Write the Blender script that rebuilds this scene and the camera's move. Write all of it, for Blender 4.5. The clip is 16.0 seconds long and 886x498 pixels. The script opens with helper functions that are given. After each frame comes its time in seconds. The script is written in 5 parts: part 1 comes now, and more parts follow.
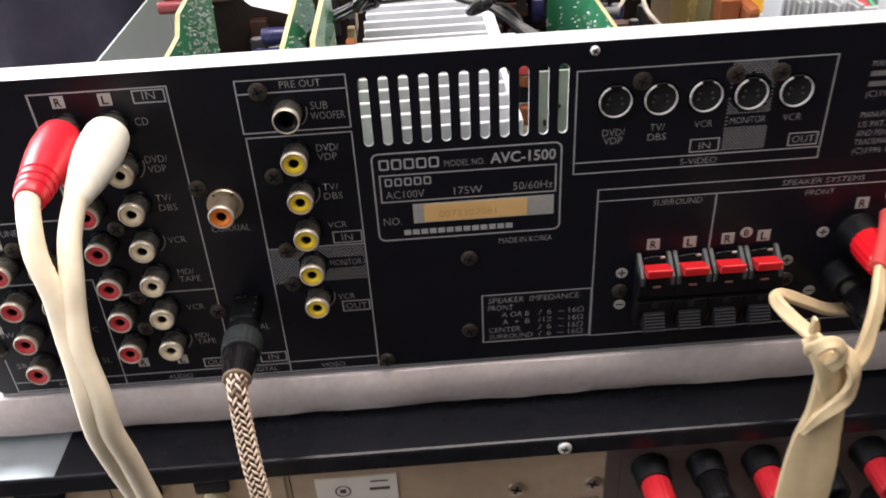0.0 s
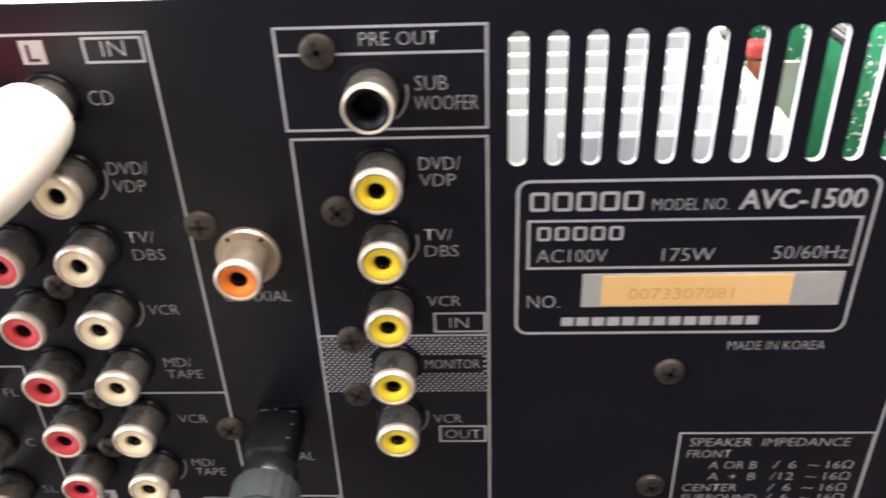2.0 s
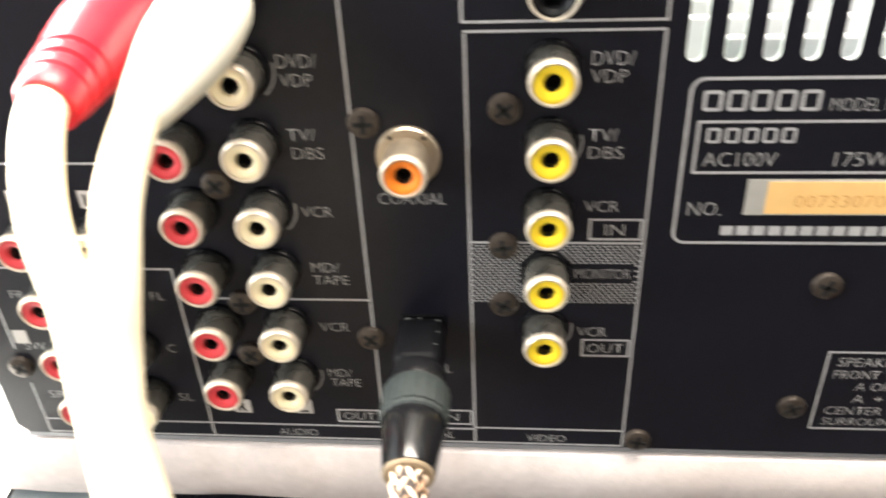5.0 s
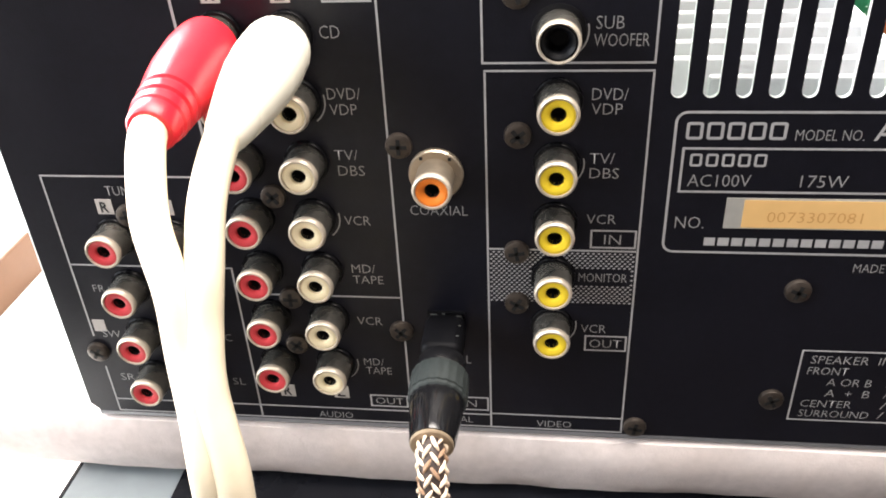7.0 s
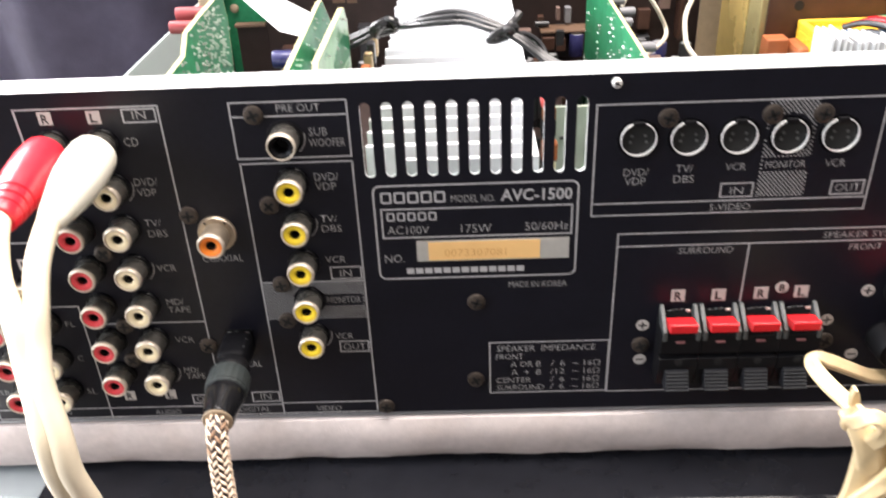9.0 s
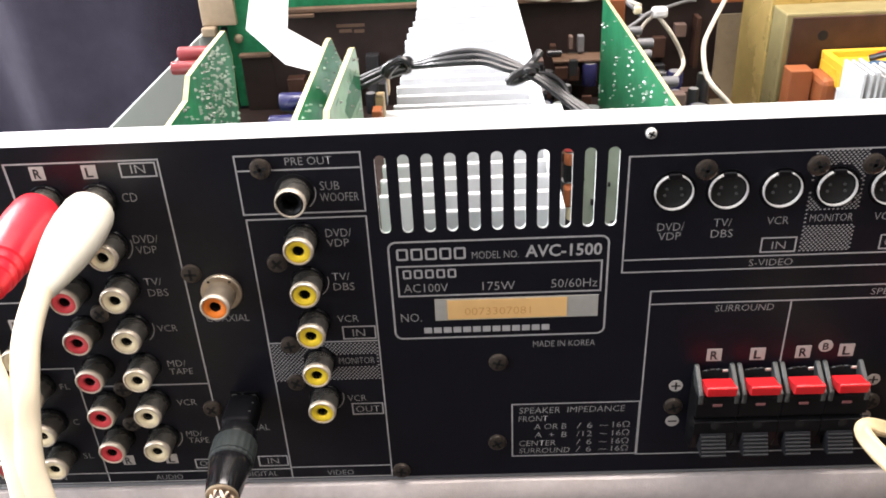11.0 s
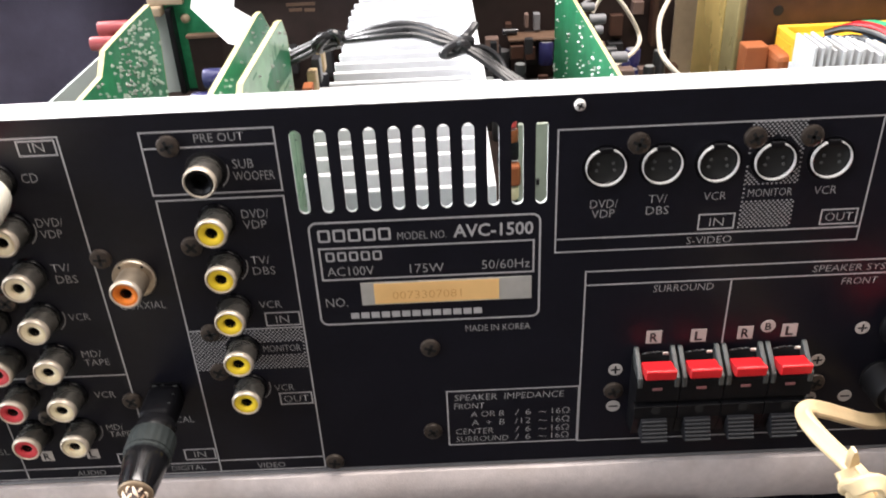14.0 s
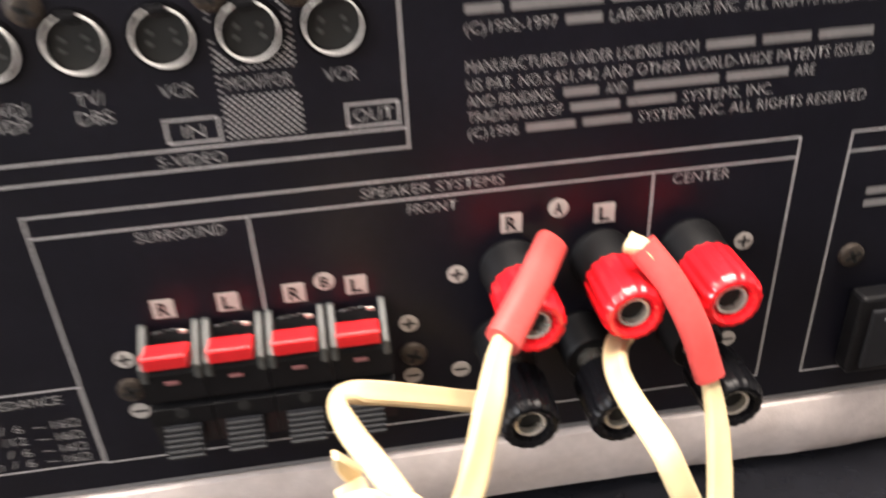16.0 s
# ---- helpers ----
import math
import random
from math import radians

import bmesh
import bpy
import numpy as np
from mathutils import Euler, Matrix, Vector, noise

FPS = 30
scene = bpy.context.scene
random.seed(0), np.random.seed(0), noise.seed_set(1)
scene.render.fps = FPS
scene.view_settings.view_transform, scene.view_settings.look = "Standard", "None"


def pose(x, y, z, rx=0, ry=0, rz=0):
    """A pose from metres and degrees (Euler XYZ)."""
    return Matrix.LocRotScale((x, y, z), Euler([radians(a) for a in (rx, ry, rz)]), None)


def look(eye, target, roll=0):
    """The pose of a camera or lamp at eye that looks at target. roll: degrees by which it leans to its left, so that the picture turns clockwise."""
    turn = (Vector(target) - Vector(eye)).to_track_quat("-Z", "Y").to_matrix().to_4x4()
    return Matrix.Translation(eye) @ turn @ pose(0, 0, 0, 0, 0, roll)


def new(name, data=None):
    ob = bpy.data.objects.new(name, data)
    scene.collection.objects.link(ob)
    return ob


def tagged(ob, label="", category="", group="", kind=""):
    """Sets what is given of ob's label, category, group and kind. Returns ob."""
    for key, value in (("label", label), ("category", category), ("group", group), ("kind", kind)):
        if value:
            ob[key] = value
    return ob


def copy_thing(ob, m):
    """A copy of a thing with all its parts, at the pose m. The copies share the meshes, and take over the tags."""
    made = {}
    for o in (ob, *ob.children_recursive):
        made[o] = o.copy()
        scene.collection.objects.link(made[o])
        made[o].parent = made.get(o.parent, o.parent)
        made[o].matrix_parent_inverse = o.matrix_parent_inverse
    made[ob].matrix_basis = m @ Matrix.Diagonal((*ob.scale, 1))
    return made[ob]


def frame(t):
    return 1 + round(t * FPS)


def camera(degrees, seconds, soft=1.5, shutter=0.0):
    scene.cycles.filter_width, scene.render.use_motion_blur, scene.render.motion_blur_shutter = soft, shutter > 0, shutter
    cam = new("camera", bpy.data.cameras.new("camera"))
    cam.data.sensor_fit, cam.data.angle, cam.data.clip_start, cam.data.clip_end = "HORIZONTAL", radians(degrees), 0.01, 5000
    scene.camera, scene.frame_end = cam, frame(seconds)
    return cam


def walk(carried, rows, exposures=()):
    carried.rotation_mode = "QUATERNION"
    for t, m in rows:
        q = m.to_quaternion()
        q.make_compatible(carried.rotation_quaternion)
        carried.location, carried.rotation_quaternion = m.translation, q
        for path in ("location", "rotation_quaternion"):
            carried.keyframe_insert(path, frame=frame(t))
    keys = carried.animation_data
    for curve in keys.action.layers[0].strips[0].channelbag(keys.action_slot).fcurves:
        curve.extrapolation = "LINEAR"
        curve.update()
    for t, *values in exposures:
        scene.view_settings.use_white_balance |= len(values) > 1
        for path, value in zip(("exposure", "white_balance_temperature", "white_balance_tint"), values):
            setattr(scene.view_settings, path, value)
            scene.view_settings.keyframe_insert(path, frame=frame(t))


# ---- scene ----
# ---- camera ----
cam = camera(55.8, 16.0, soft=1.8, shutter=0.5)
PATH = [
    (0, -0.0030, -0.2399, 0.2069, -3.29, -33.20, 2.78),
    (0.2, -0.0051, -0.2518, 0.2107, -3.68, -32.82, 1.57),
    (0.5, -0.0149, -0.2733, 0.2200, -4.61, -31.79, -0.14),
    (0.8, -0.0054, -0.2420, 0.2136, -3.44, -31.11, -0.02),
    (1, -0.0025, -0.2104, 0.1972, -2.06, -30.50, 0.14),
    (1.2, -0.0053, -0.1747, 0.1792, -0.51, -30.83, 0.54),
    (1.5, -0.0090, -0.1386, 0.1557, 1.83, -31.11, 1.44),
    (1.7, -0.0150, -0.1280, 0.1523, 1.67, -31.77, 1.81),
    (2, -0.0246, -0.1276, 0.1538, 1.78, -31.90, 1.97),
    (2.2, -0.0314, -0.1254, 0.1533, 1.20, -32.49, 1.81),
    (2.5, -0.0275, -0.1296, 0.1553, 1.73, -32.66, 1.65),
    (2.8, -0.0233, -0.1336, 0.1471, 1.35, -33.09, 1.55),
    (3, -0.0161, -0.1282, 0.1414, 1.70, -33.24, 1.69),
    (3.2, -0.0154, -0.1226, 0.1417, 1.22, -33.59, 2.03),
    (3.5, -0.0124, -0.1127, 0.1383, 1.01, -34.07, 1.97),
    (3.8, -0.0074, -0.1112, 0.1340, 0.86, -34.50, 2.02),
    (4, -0.0060, -0.1152, 0.1328, 1.11, -34.56, 2.05),
    (4.2, -0.0119, -0.1244, 0.1375, 1.37, -34.45, 2.14),
    (4.5, -0.0286, -0.1369, 0.1354, 2.80, -33.85, 2.08),
    (4.7, -0.0366, -0.1344, 0.1370, 3.04, -34.13, 2.24),
    (5, -0.0475, -0.1346, 0.1425, 4.29, -33.45, 2.34),
    (5.2, -0.0556, -0.1333, 0.1451, 4.45, -33.62, 2.42),
    (7.3, -0.0434, -0.1595, 0.1549, 6.43, -32.10, 2.57),
    (7.5, -0.0474, -0.1583, 0.1522, 6.26, -32.26, 2.46),
    (7.8, -0.0300, -0.1660, 0.1537, 4.78, -32.59, 3.12),
    (8, -0.0112, -0.1741, 0.1595, 4.17, -32.65, 3.36),
    (8.2, 0.0002, -0.1900, 0.1657, 2.61, -32.69, 3.31),
    (8.5, 0.0151, -0.2164, 0.1817, 1.20, -32.07, 2.61),
    (8.8, 0.0146, -0.2250, 0.1913, 0.64, -31.07, 2.37),
    (9, 0.0097, -0.2223, 0.1972, 0.62, -30.65, 2.26),
    (9.2, 0.0054, -0.2187, 0.1985, 0.70, -30.30, 2.36),
    (11.3, 0.0047, -0.2016, 0.1999, 0.57, -29.52, 2.64),
    (11.5, 0.0129, -0.2050, 0.2033, 0.23, -29.75, 2.57),
    (12, 0.0167, -0.2058, 0.2072, -0.28, -29.45, 2.57),
    (12.5, 0.0117, -0.1993, 0.2075, -0.25, -29.22, 2.64),
    (13, 0.0172, -0.1943, 0.1936, -0.15, -29.81, 2.42),
    (13.2, 0.0172, -0.1918, 0.1889, -0.27, -30.02, 2.41),
    (13.5, 0.0204, -0.1890, 0.1870, -0.62, -30.39, 2.10),
    (14, 0.0189, -0.1930, 0.1917, -0.90, -30.49, 2.44),
    (14.2, 0.0170, -0.1921, 0.1972, -1.00, -30.37, 3.11),
    (14.5, 0.0242, -0.1949, 0.2032, -1.74, -30.00, 3.61),
    (14.7, 0.0384, -0.1904, 0.1985, -1.86, -30.07, 4.13),
    (15, 0.0517, -0.1828, 0.1874, -2.08, -29.89, 4.43),
    (15.2, 0.0613, -0.1776, 0.1766, -2.86, -30.05, 4.15),
    (15.5, 0.0891, -0.1703, 0.1647, -4.33, -29.56, 3.70),
    (15.7, 0.1033, -0.1594, 0.1581, -5.82, -30.40, 3.21),
    (16, 0.1165, -0.1444, 0.1402, -8.21, -31.19, 2.68),
]
EXPOSURES = [(0.0, -0.6), (0.5, -0.06), (1.0, 0.05), (1.5, 0.2), (2.0, 0.7), (2.5, 1.12), (3.0, 1.05), (3.5, 1.12), (4.0, 0.92), (4.5, 1.05), (5.0, 1.05), (7.5, 0.4), (8.0, 0.35), (8.5, 0.6), (9.0, 0.5), (11.5, 0.0), (12.0, -0.12), (12.5, -0.15), (13.0, -0.2), (13.5, 0.05), (14.0, 0.1), (14.5, 0.2), (15.0, 0.02), (15.5, 0.15), (16.0, 0.85)]
BALANCE = {0.0: (6500, 12), 0.5: (6500, 12), 1.0: (6500, 12), 1.5: (6480, 13), 2.0: (6500, 12), 4.0: (6620, 7), 4.5: (6800, 4), 5.0: (6800, 4), 7.5: (6550, 8), 8.0: (6620, 7), 16.0: (6950, 10)}
walk(cam, [(t, pose(x, y, z, 90 + pitch, roll, yaw)) for t, x, y, z, yaw, pitch, roll in PATH], [(t, e, *BALANCE.get(t, (6500, 10))) for t, e in EXPOSURES])

# ---- world and lights ----
world = bpy.data.worlds.new("room_air")
scene.world = world
world.use_nodes = True
world.node_tree.nodes["Background"].inputs["Color"].default_value = (0.75, 0.8, 0.9, 1)
world.node_tree.nodes["Background"].inputs["Strength"].default_value = 0.08


def area_lamp(name, m, w, h, power, colour):
    data = bpy.data.lights.new(name, "AREA")
    data.shape, data.size, data.size_y, data.energy, data.color = "RECTANGLE", w, h, power, colour
    ob = new(name, data)
    ob.matrix_world = m
    return ob


area_lamp("ceiling_tube_light", look((0.22, 0.06, 1.42), (0.22, 0.06, 0)), 1.2, 0.80, 53.5, (1.0, 0.91, 0.855))
area_lamp("window_light", look((-0.82, 0.455, 0.42), (-0.82, -1.0, 0.42)), 0.80, 0.95, 80, (0.97, 0.95, 0.97))
area_lamp("side_window_light", look((-1.66, -0.45, 0.68), (0.0, -0.1, 0.05)), 1.1, 0.95, 37, (0.86, 0.91, 1.0))


# ---- materials ----
def material(name, colour, rough=0.5, metal=0.0, vary=0.15, scale=300.0, bump=0.0, bump_scale=900.0, coat=0.0, stain=0.0, spec=0.5, rough_vary=0.1):
    m = bpy.data.materials.new(name)
    m.use_nodes = True
    n, l = m.node_tree.nodes, m.node_tree.links
    b = n["Principled BSDF"]
    b.inputs["Roughness"].default_value, b.inputs["Metallic"].default_value = rough, metal
    b.inputs["Coat Weight"].default_value, b.inputs["Specular IOR Level"].default_value = coat, spec
    co = n.new("ShaderNodeTexCoord")
    big = n.new("ShaderNodeTexNoise")
    big.inputs["Scale"].default_value, big.inputs["Detail"].default_value = scale * 0.12, 6
    fine = n.new("ShaderNodeTexNoise")
    fine.inputs["Scale"].default_value, fine.inputs["Detail"].default_value = scale, 4
    add = n.new("ShaderNodeMath")
    add.operation = "ADD"
    for i, s in enumerate((big, fine)):
        l.new(co.outputs["Object"], s.inputs["Vector"])
        l.new(s.outputs["Fac"], add.inputs[i])
    span = n.new("ShaderNodeMapRange")
    span.inputs["From Min"].default_value, span.inputs["From Max"].default_value = 0.6, 1.4
    span.inputs["To Min"].default_value, span.inputs["To Max"].default_value = 1 - vary, 1 + vary
    l.new(add.outputs[0], span.inputs["Value"])
    mul = n.new("ShaderNodeMix")
    mul.data_type, mul.blend_type = "RGBA", "MULTIPLY"
    mul.inputs["Factor"].default_value = 1.0
    mul.inputs["A"].default_value = (*colour, 1)
    l.new(span.outputs[0], mul.inputs["B"])
    out = mul.outputs["Result"]
    if stain:
        ramp = n.new("ShaderNodeMapRange")
        ramp.inputs["From Min"].default_value, ramp.inputs["From Max"].default_value = 0.5, 0.72
        l.new(big.outputs["Fac"], ramp.inputs["Value"])
        k = n.new("ShaderNodeMath")
        k.operation = "MULTIPLY"
        k.inputs[1].default_value = stain
        l.new(ramp.outputs[0], k.inputs[0])
        st = n.new("ShaderNodeMix")
        st.data_type, st.blend_type = "RGBA", "MULTIPLY"
        st.inputs["B"].default_value = (0.45, 0.40, 0.34, 1)
        l.new(k.outputs[0], st.inputs["Factor"])
        l.new(out, st.inputs["A"])
        out = st.outputs["Result"]
    l.new(out, b.inputs["Base Color"])
    rr = n.new("ShaderNodeMapRange")
    rr.inputs["From Min"].default_value, rr.inputs["From Max"].default_value = 0.35, 0.65
    rr.inputs["To Min"].default_value, rr.inputs["To Max"].default_value = max(0.03, rough - rough_vary), min(1, rough + rough_vary)
    l.new(big.outputs["Fac"], rr.inputs["Value"])
    l.new(rr.outputs[0], b.inputs["Roughness"])
    if bump:
        tex = n.new("ShaderNodeTexNoise")
        tex.inputs["Scale"].default_value, tex.inputs["Detail"].default_value = bump_scale, 3
        l.new(co.outputs["Object"], tex.inputs["Vector"])
        bm_ = n.new("ShaderNodeBump")
        bm_.inputs["Strength"].default_value, bm_.inputs["Distance"].default_value = bump, 0.0006
        l.new(tex.outputs["Fac"], bm_.inputs["Height"])
        l.new(bm_.outputs[0], b.inputs["Normal"])
    return m


M_PANEL = material("black_powder_coat", (0.0060, 0.0062, 0.0105), 0.32, vary=0.25, scale=500, bump=0.12, bump_scale=2600, spec=0.27, rough_vary=0.02)
M_STEEL = material("galvanised_steel", (0.78, 0.80, 0.80), 0.42, 0.35, vary=0.10, scale=260, bump=0.05, stain=0.12)
M_SIDE = material("grey_plated_wall", (0.44, 0.49, 0.48), 0.5, 0.1, vary=0.04, scale=60)
M_PRINT = material("silkscreen_print", (0.39, 0.385, 0.39), 0.6, vary=0.12, scale=700)
M_PATCH = material("silkscreen_patch", (0.42, 0.39, 0.365), 0.6, vary=0.10, scale=700)
M_NICKEL = material("nickel_plate", (0.80, 0.76, 0.70), 0.30, 0.75, vary=0.08, scale=400)
M_RIM = material("satin_cream_rim", (0.56, 0.49, 0.40), 0.34, 0.5, vary=0.08, scale=400)
M_TINNED = material("tan_tinned_brass", (0.42, 0.35, 0.27), 0.34, 0.8, vary=0.15, scale=500)
M_CHROME = material("chrome_shell", (0.90, 0.89, 0.87), 0.30, 0.45, vary=0.05, scale=500)
M_LETTER = material("lettering_ink", (0.31, 0.305, 0.305), 0.65, vary=0.15, scale=900)
M_SLEEVE = material("satin_jack_sleeve", (0.31, 0.295, 0.265), 0.25, 0.9, vary=0.2, scale=600)
M_BLACK = material("black_plastic", (0.0055, 0.0055, 0.0065), 0.40, vary=0.2, scale=600, bump=0.04, spec=0.18)
# near-black that puts the shade inside holes, slots and gaps into colour
M_HOLE = material("dark_hole", (0.003, 0.003, 0.003), 0.8, vary=0.1)
M_YELLOW = material("yellow_insert", (0.83, 0.60, 0.030), 0.42, vary=0.06, scale=500)
M_WHITE = material("ivory_insert", (0.72, 0.62, 0.41), 0.42, vary=0.06, scale=500)
M_RED = material("red_insert", (0.50, 0.035, 0.045), 0.42, vary=0.08, scale=500)
M_ORANGE = material("orange_insert", (0.85, 0.22, 0.02), 0.42, vary=0.06, scale=500)
M_SCREW = material("blackened_screw", (0.062, 0.050, 0.042), 0.38, 0.6, vary=0.25, scale=900, bump=0.06)
M_BRIGHT_SCREW = material("zinc_screw", (0.84, 0.83, 0.80), 0.34, 0.45, vary=0.1)
M_GREY = material("grey_plastic", (0.17, 0.17, 0.18), 0.45, vary=0.1)
M_CHEEK = material("smoke_grey_plastic", (0.062, 0.066, 0.064), 0.42, vary=0.15)
M_DGREY = material("dark_grey_plastic", (0.014, 0.0145, 0.017), 0.55, vary=0.15, spec=0.15)
M_NOSE = material("dull_black_moulding", (0.004, 0.004, 0.005), 0.40, vary=0.2, spec=0.06)
M_BAR = material("dense_small_print", (0.17, 0.165, 0.165), 0.65, vary=0.2, scale=1500)
M_TAIL = material("polished_black_barrel", (0.006, 0.006, 0.007), 0.16, vary=0.15, spec=0.6)
M_REDPL = material("red_plastic", (0.62, 0.014, 0.020), 0.36, vary=0.08, scale=500)
M_POSTK = material("glossy_black_cap", (0.004, 0.004, 0.005), 0.30, vary=0.2, spec=0.12)
M_COLLAR = material("matt_black_collar", (0.0040, 0.0040, 0.0048), 0.60, vary=0.15, spec=0.15)
M_KNOB = material("red_knob_plastic", (0.78, 0.012, 0.02), 0.20, vary=0.06, scale=500, coat=0.3)
M_MARK = material("greyish_pink_mark", (0.28, 0.12, 0.12), 0.5, vary=0.1)
M_SHRINK = material("red_heat_shrink", (0.58, 0.07, 0.065), 0.45, vary=0.12, scale=500, bump=0.1)
M_FILMCAP = material("dark_red_film", (0.22, 0.03, 0.035), 0.35, vary=0.12)
M_STICKER = material("silver_sticker", (0.42, 0.41, 0.38), 0.45, 0.2, vary=0.12, scale=300)
M_STICKER_O = material("orange_sticker", (0.80, 0.50, 0.20), 0.55, vary=0.05, scale=200)
M_STICKER_T = material("orange_ink", (0.60, 0.31, 0.10), 0.6, vary=0.15)
M_PVC_RED = material("red_plug_pvc", (0.62, 0.013, 0.028), 0.34, vary=0.08, scale=300, bump=0.05)
M_PVC_WHITE = material("ivory_plug_pvc", (0.85, 0.82, 0.70), 0.33, vary=0.05, scale=300)
M_CORD = material("ivory_cord", (0.82, 0.72, 0.54), 0.42, vary=0.08, scale=250, bump=0.05)
M_SPK = material("cream_speaker_wire", (0.64, 0.50, 0.29), 0.40, vary=0.10, scale=250, bump=0.04)
M_BRAID_L = material("cream_braid", (0.80, 0.63, 0.48), 0.6, vary=0.12, scale=1500)
M_BRAID_D = material("dark_braid", (0.035, 0.022, 0.018), 0.6, vary=0.2, scale=1500)
M_BRAID_B = material("copper_braid", (0.30, 0.185, 0.115), 0.5, vary=0.2, scale=1500)
M_PAD = material("white_felt_pad", (0.61, 0.545, 0.525), 0.95, vary=0.13, scale=330, bump=0.22, bump_scale=1500, stain=0.32, spec=0.1)
M_GLOSS = material("glossy_black_cover", (0.009, 0.0095, 0.0125), 0.22, vary=0.3, scale=120, bump=0.015, spec=0.26, rough_vary=0.03)
M_BEIGE = material("champagne_panel", (0.46, 0.345, 0.235), 0.45, 0.1, vary=0.10, scale=200, bump=0.05, stain=0.2)
M_PLATE = material("pale_insulation", (0.36, 0.40, 0.34), 0.5, vary=0.2, scale=120)
M_TERMINAL = material("terminal_plate_paint", (0.085, 0.062, 0.055), 0.55, vary=0.14, scale=200)
M_MAUVE = material("brownish_panel", (0.15, 0.098, 0.082), 0.5, 0.1, vary=0.12, scale=200)
M_PAPER = material("paper_label", (0.72, 0.68, 0.60), 0.7, vary=0.05)
M_INK = material("dark_ink", (0.05, 0.04, 0.035), 0.7, vary=0.1)
M_PCB = material("green_circuit_board", (0.020, 0.178, 0.078), 0.42, vary=0.35, scale=260, bump=0.1, spec=0.22)
M_PCB_EDGE = material("bare_board_edge", (0.46, 0.41, 0.22), 0.7, vary=0.2)
M_PCB_PALE = material("pale_green_board", (0.30, 0.50, 0.33), 0.4, vary=0.25, scale=260)
M_SOLDER = material("solder", (0.52, 0.56, 0.50), 0.30, 0.7, vary=0.1)
M_ALU = material("aluminium_extrusion", (0.70, 0.71, 0.73), 0.48, 0.0, vary=0.06, scale=300)
M_ALU2 = material("dull_aluminium", (0.60, 0.61, 0.62), 0.42, 0.3, vary=0.08, scale=300)
M_DARKBOARD = material("dark_brown_board", (0.022, 0.0125, 0.0105), 0.6, vary=0.4, scale=120, spec=0.3)
M_BROWNRAIL = material("phenolic_edge", (0.105, 0.060, 0.036), 0.6, vary=0.2)
M_GOLD = material("varnished_core_steel", (0.60, 0.43, 0.15), 0.27, 0.45, vary=0.15, scale=150, stain=0.15)
M_OLIVE = material("olive_core_steel", (0.34, 0.28, 0.13), 0.36, 0.3, vary=0.2, scale=150)
M_LAM = material("laminated_core", (0.055, 0.025, 0.016), 0.45, 0.2, vary=0.35, scale=150)
M_KRAFT = material("orange_insulating_paper", (0.29, 0.085, 0.026), 0.6, vary=0.12, scale=150)
M_TAPE = material("yellow_bobbin_tape", (0.80, 0.47, 0.04), 0.35, vary=0.1)
M_BLUEP = material("blue_plastic", (0.02, 0.06, 0.13), 0.35, vary=0.15)
M_CAP = material("navy_capacitor_sleeve", (0.022, 0.022, 0.085), 0.3, vary=0.1)
M_CAPK = material("black_capacitor_sleeve", (0.02, 0.02, 0.022), 0.35, vary=0.15)
M_CAPTOP = material("capacitor_can_top", (0.6, 0.6, 0.62), 0.4, 0.8, vary=0.1)
M_TAN = material("tan_component", (0.55, 0.40, 0.22), 0.5, vary=0.15)
M_WIRE_K = material("black_wire", (0.022, 0.022, 0.024), 0.35, vary=0.2)
M_WIRE_W = material("white_wire", (0.62, 0.56, 0.48), 0.45, vary=0.1)
M_WIRE_G = material("green_wire", (0.03, 0.30, 0.14), 0.4, vary=0.1)
M_RIBBON = material("white_flat_cable", (0.85, 0.85, 0.84), 0.5, vary=0.03)
M_CURTAIN = material("navy_curtain", (0.042, 0.038, 0.056), 0.9, vary=0.25, scale=60, bump=0.3, bump_scale=700, spec=0.1)
M_WALL = material("painted_wall", (0.62, 0.60, 0.57), 0.9, vary=0.05, scale=30, bump=0.1, bump_scale=200)
# unseen front wall, dark like the floor to keep panel reflections dark
M_DIM = material("dim_unseen_wall", (0.07, 0.06, 0.055), 0.7, vary=0.2, scale=20)
M_CEIL = material("ceiling_paint", (0.75, 0.74, 0.72), 0.9, vary=0.04, scale=30)
M_FLOOR = material("dark_floor_board", (0.05, 0.04, 0.033), 0.5, vary=0.2, scale=20)
M_WHITEBOARD = material("white_shelf_board", (0.82, 0.82, 0.80), 0.5, vary=0.04, scale=40)
M_CARTON = material("brown_carton", (0.12, 0.057, 0.027), 0.75, vary=0.12, scale=60)
M_BRASS = material("tan_bracket", (0.30, 0.23, 0.155), 0.5, 0.3, vary=0.15)
M_GRIP = material("dark_grey_rubber", (0.020, 0.025, 0.025), 0.62, vary=0.2, scale=700, bump=0.08, spec=0.3)
# pale tone of the strip that stands for a reflection on the cover
M_SHINE = material("pale_cover_shine", (0.30, 0.34, 0.36), 0.30, 0.5, vary=0.25, scale=60, stain=0.25)
M_MARKINK = material("black_mark_ink", (0.006, 0.006, 0.008), 0.6, vary=0.1)
# lighter than the lever: light caught by the ridges, as colour
M_RIB = material("lit_dark_rib", (0.030, 0.031, 0.033), 0.5, vary=0.25, spec=0.3)
M_TRACK = material("masked_track", (0.030, 0.205, 0.090), 0.45, vary=0.2, spec=0.2)
M_REDMATT = material("matt_red_cap", (0.52, 0.018, 0.028), 0.5, vary=0.1, scale=400, spec=0.3)
M_CLOUDY = material("cloudy_plastic", (0.30, 0.34, 0.36), 0.35, vary=0.08)

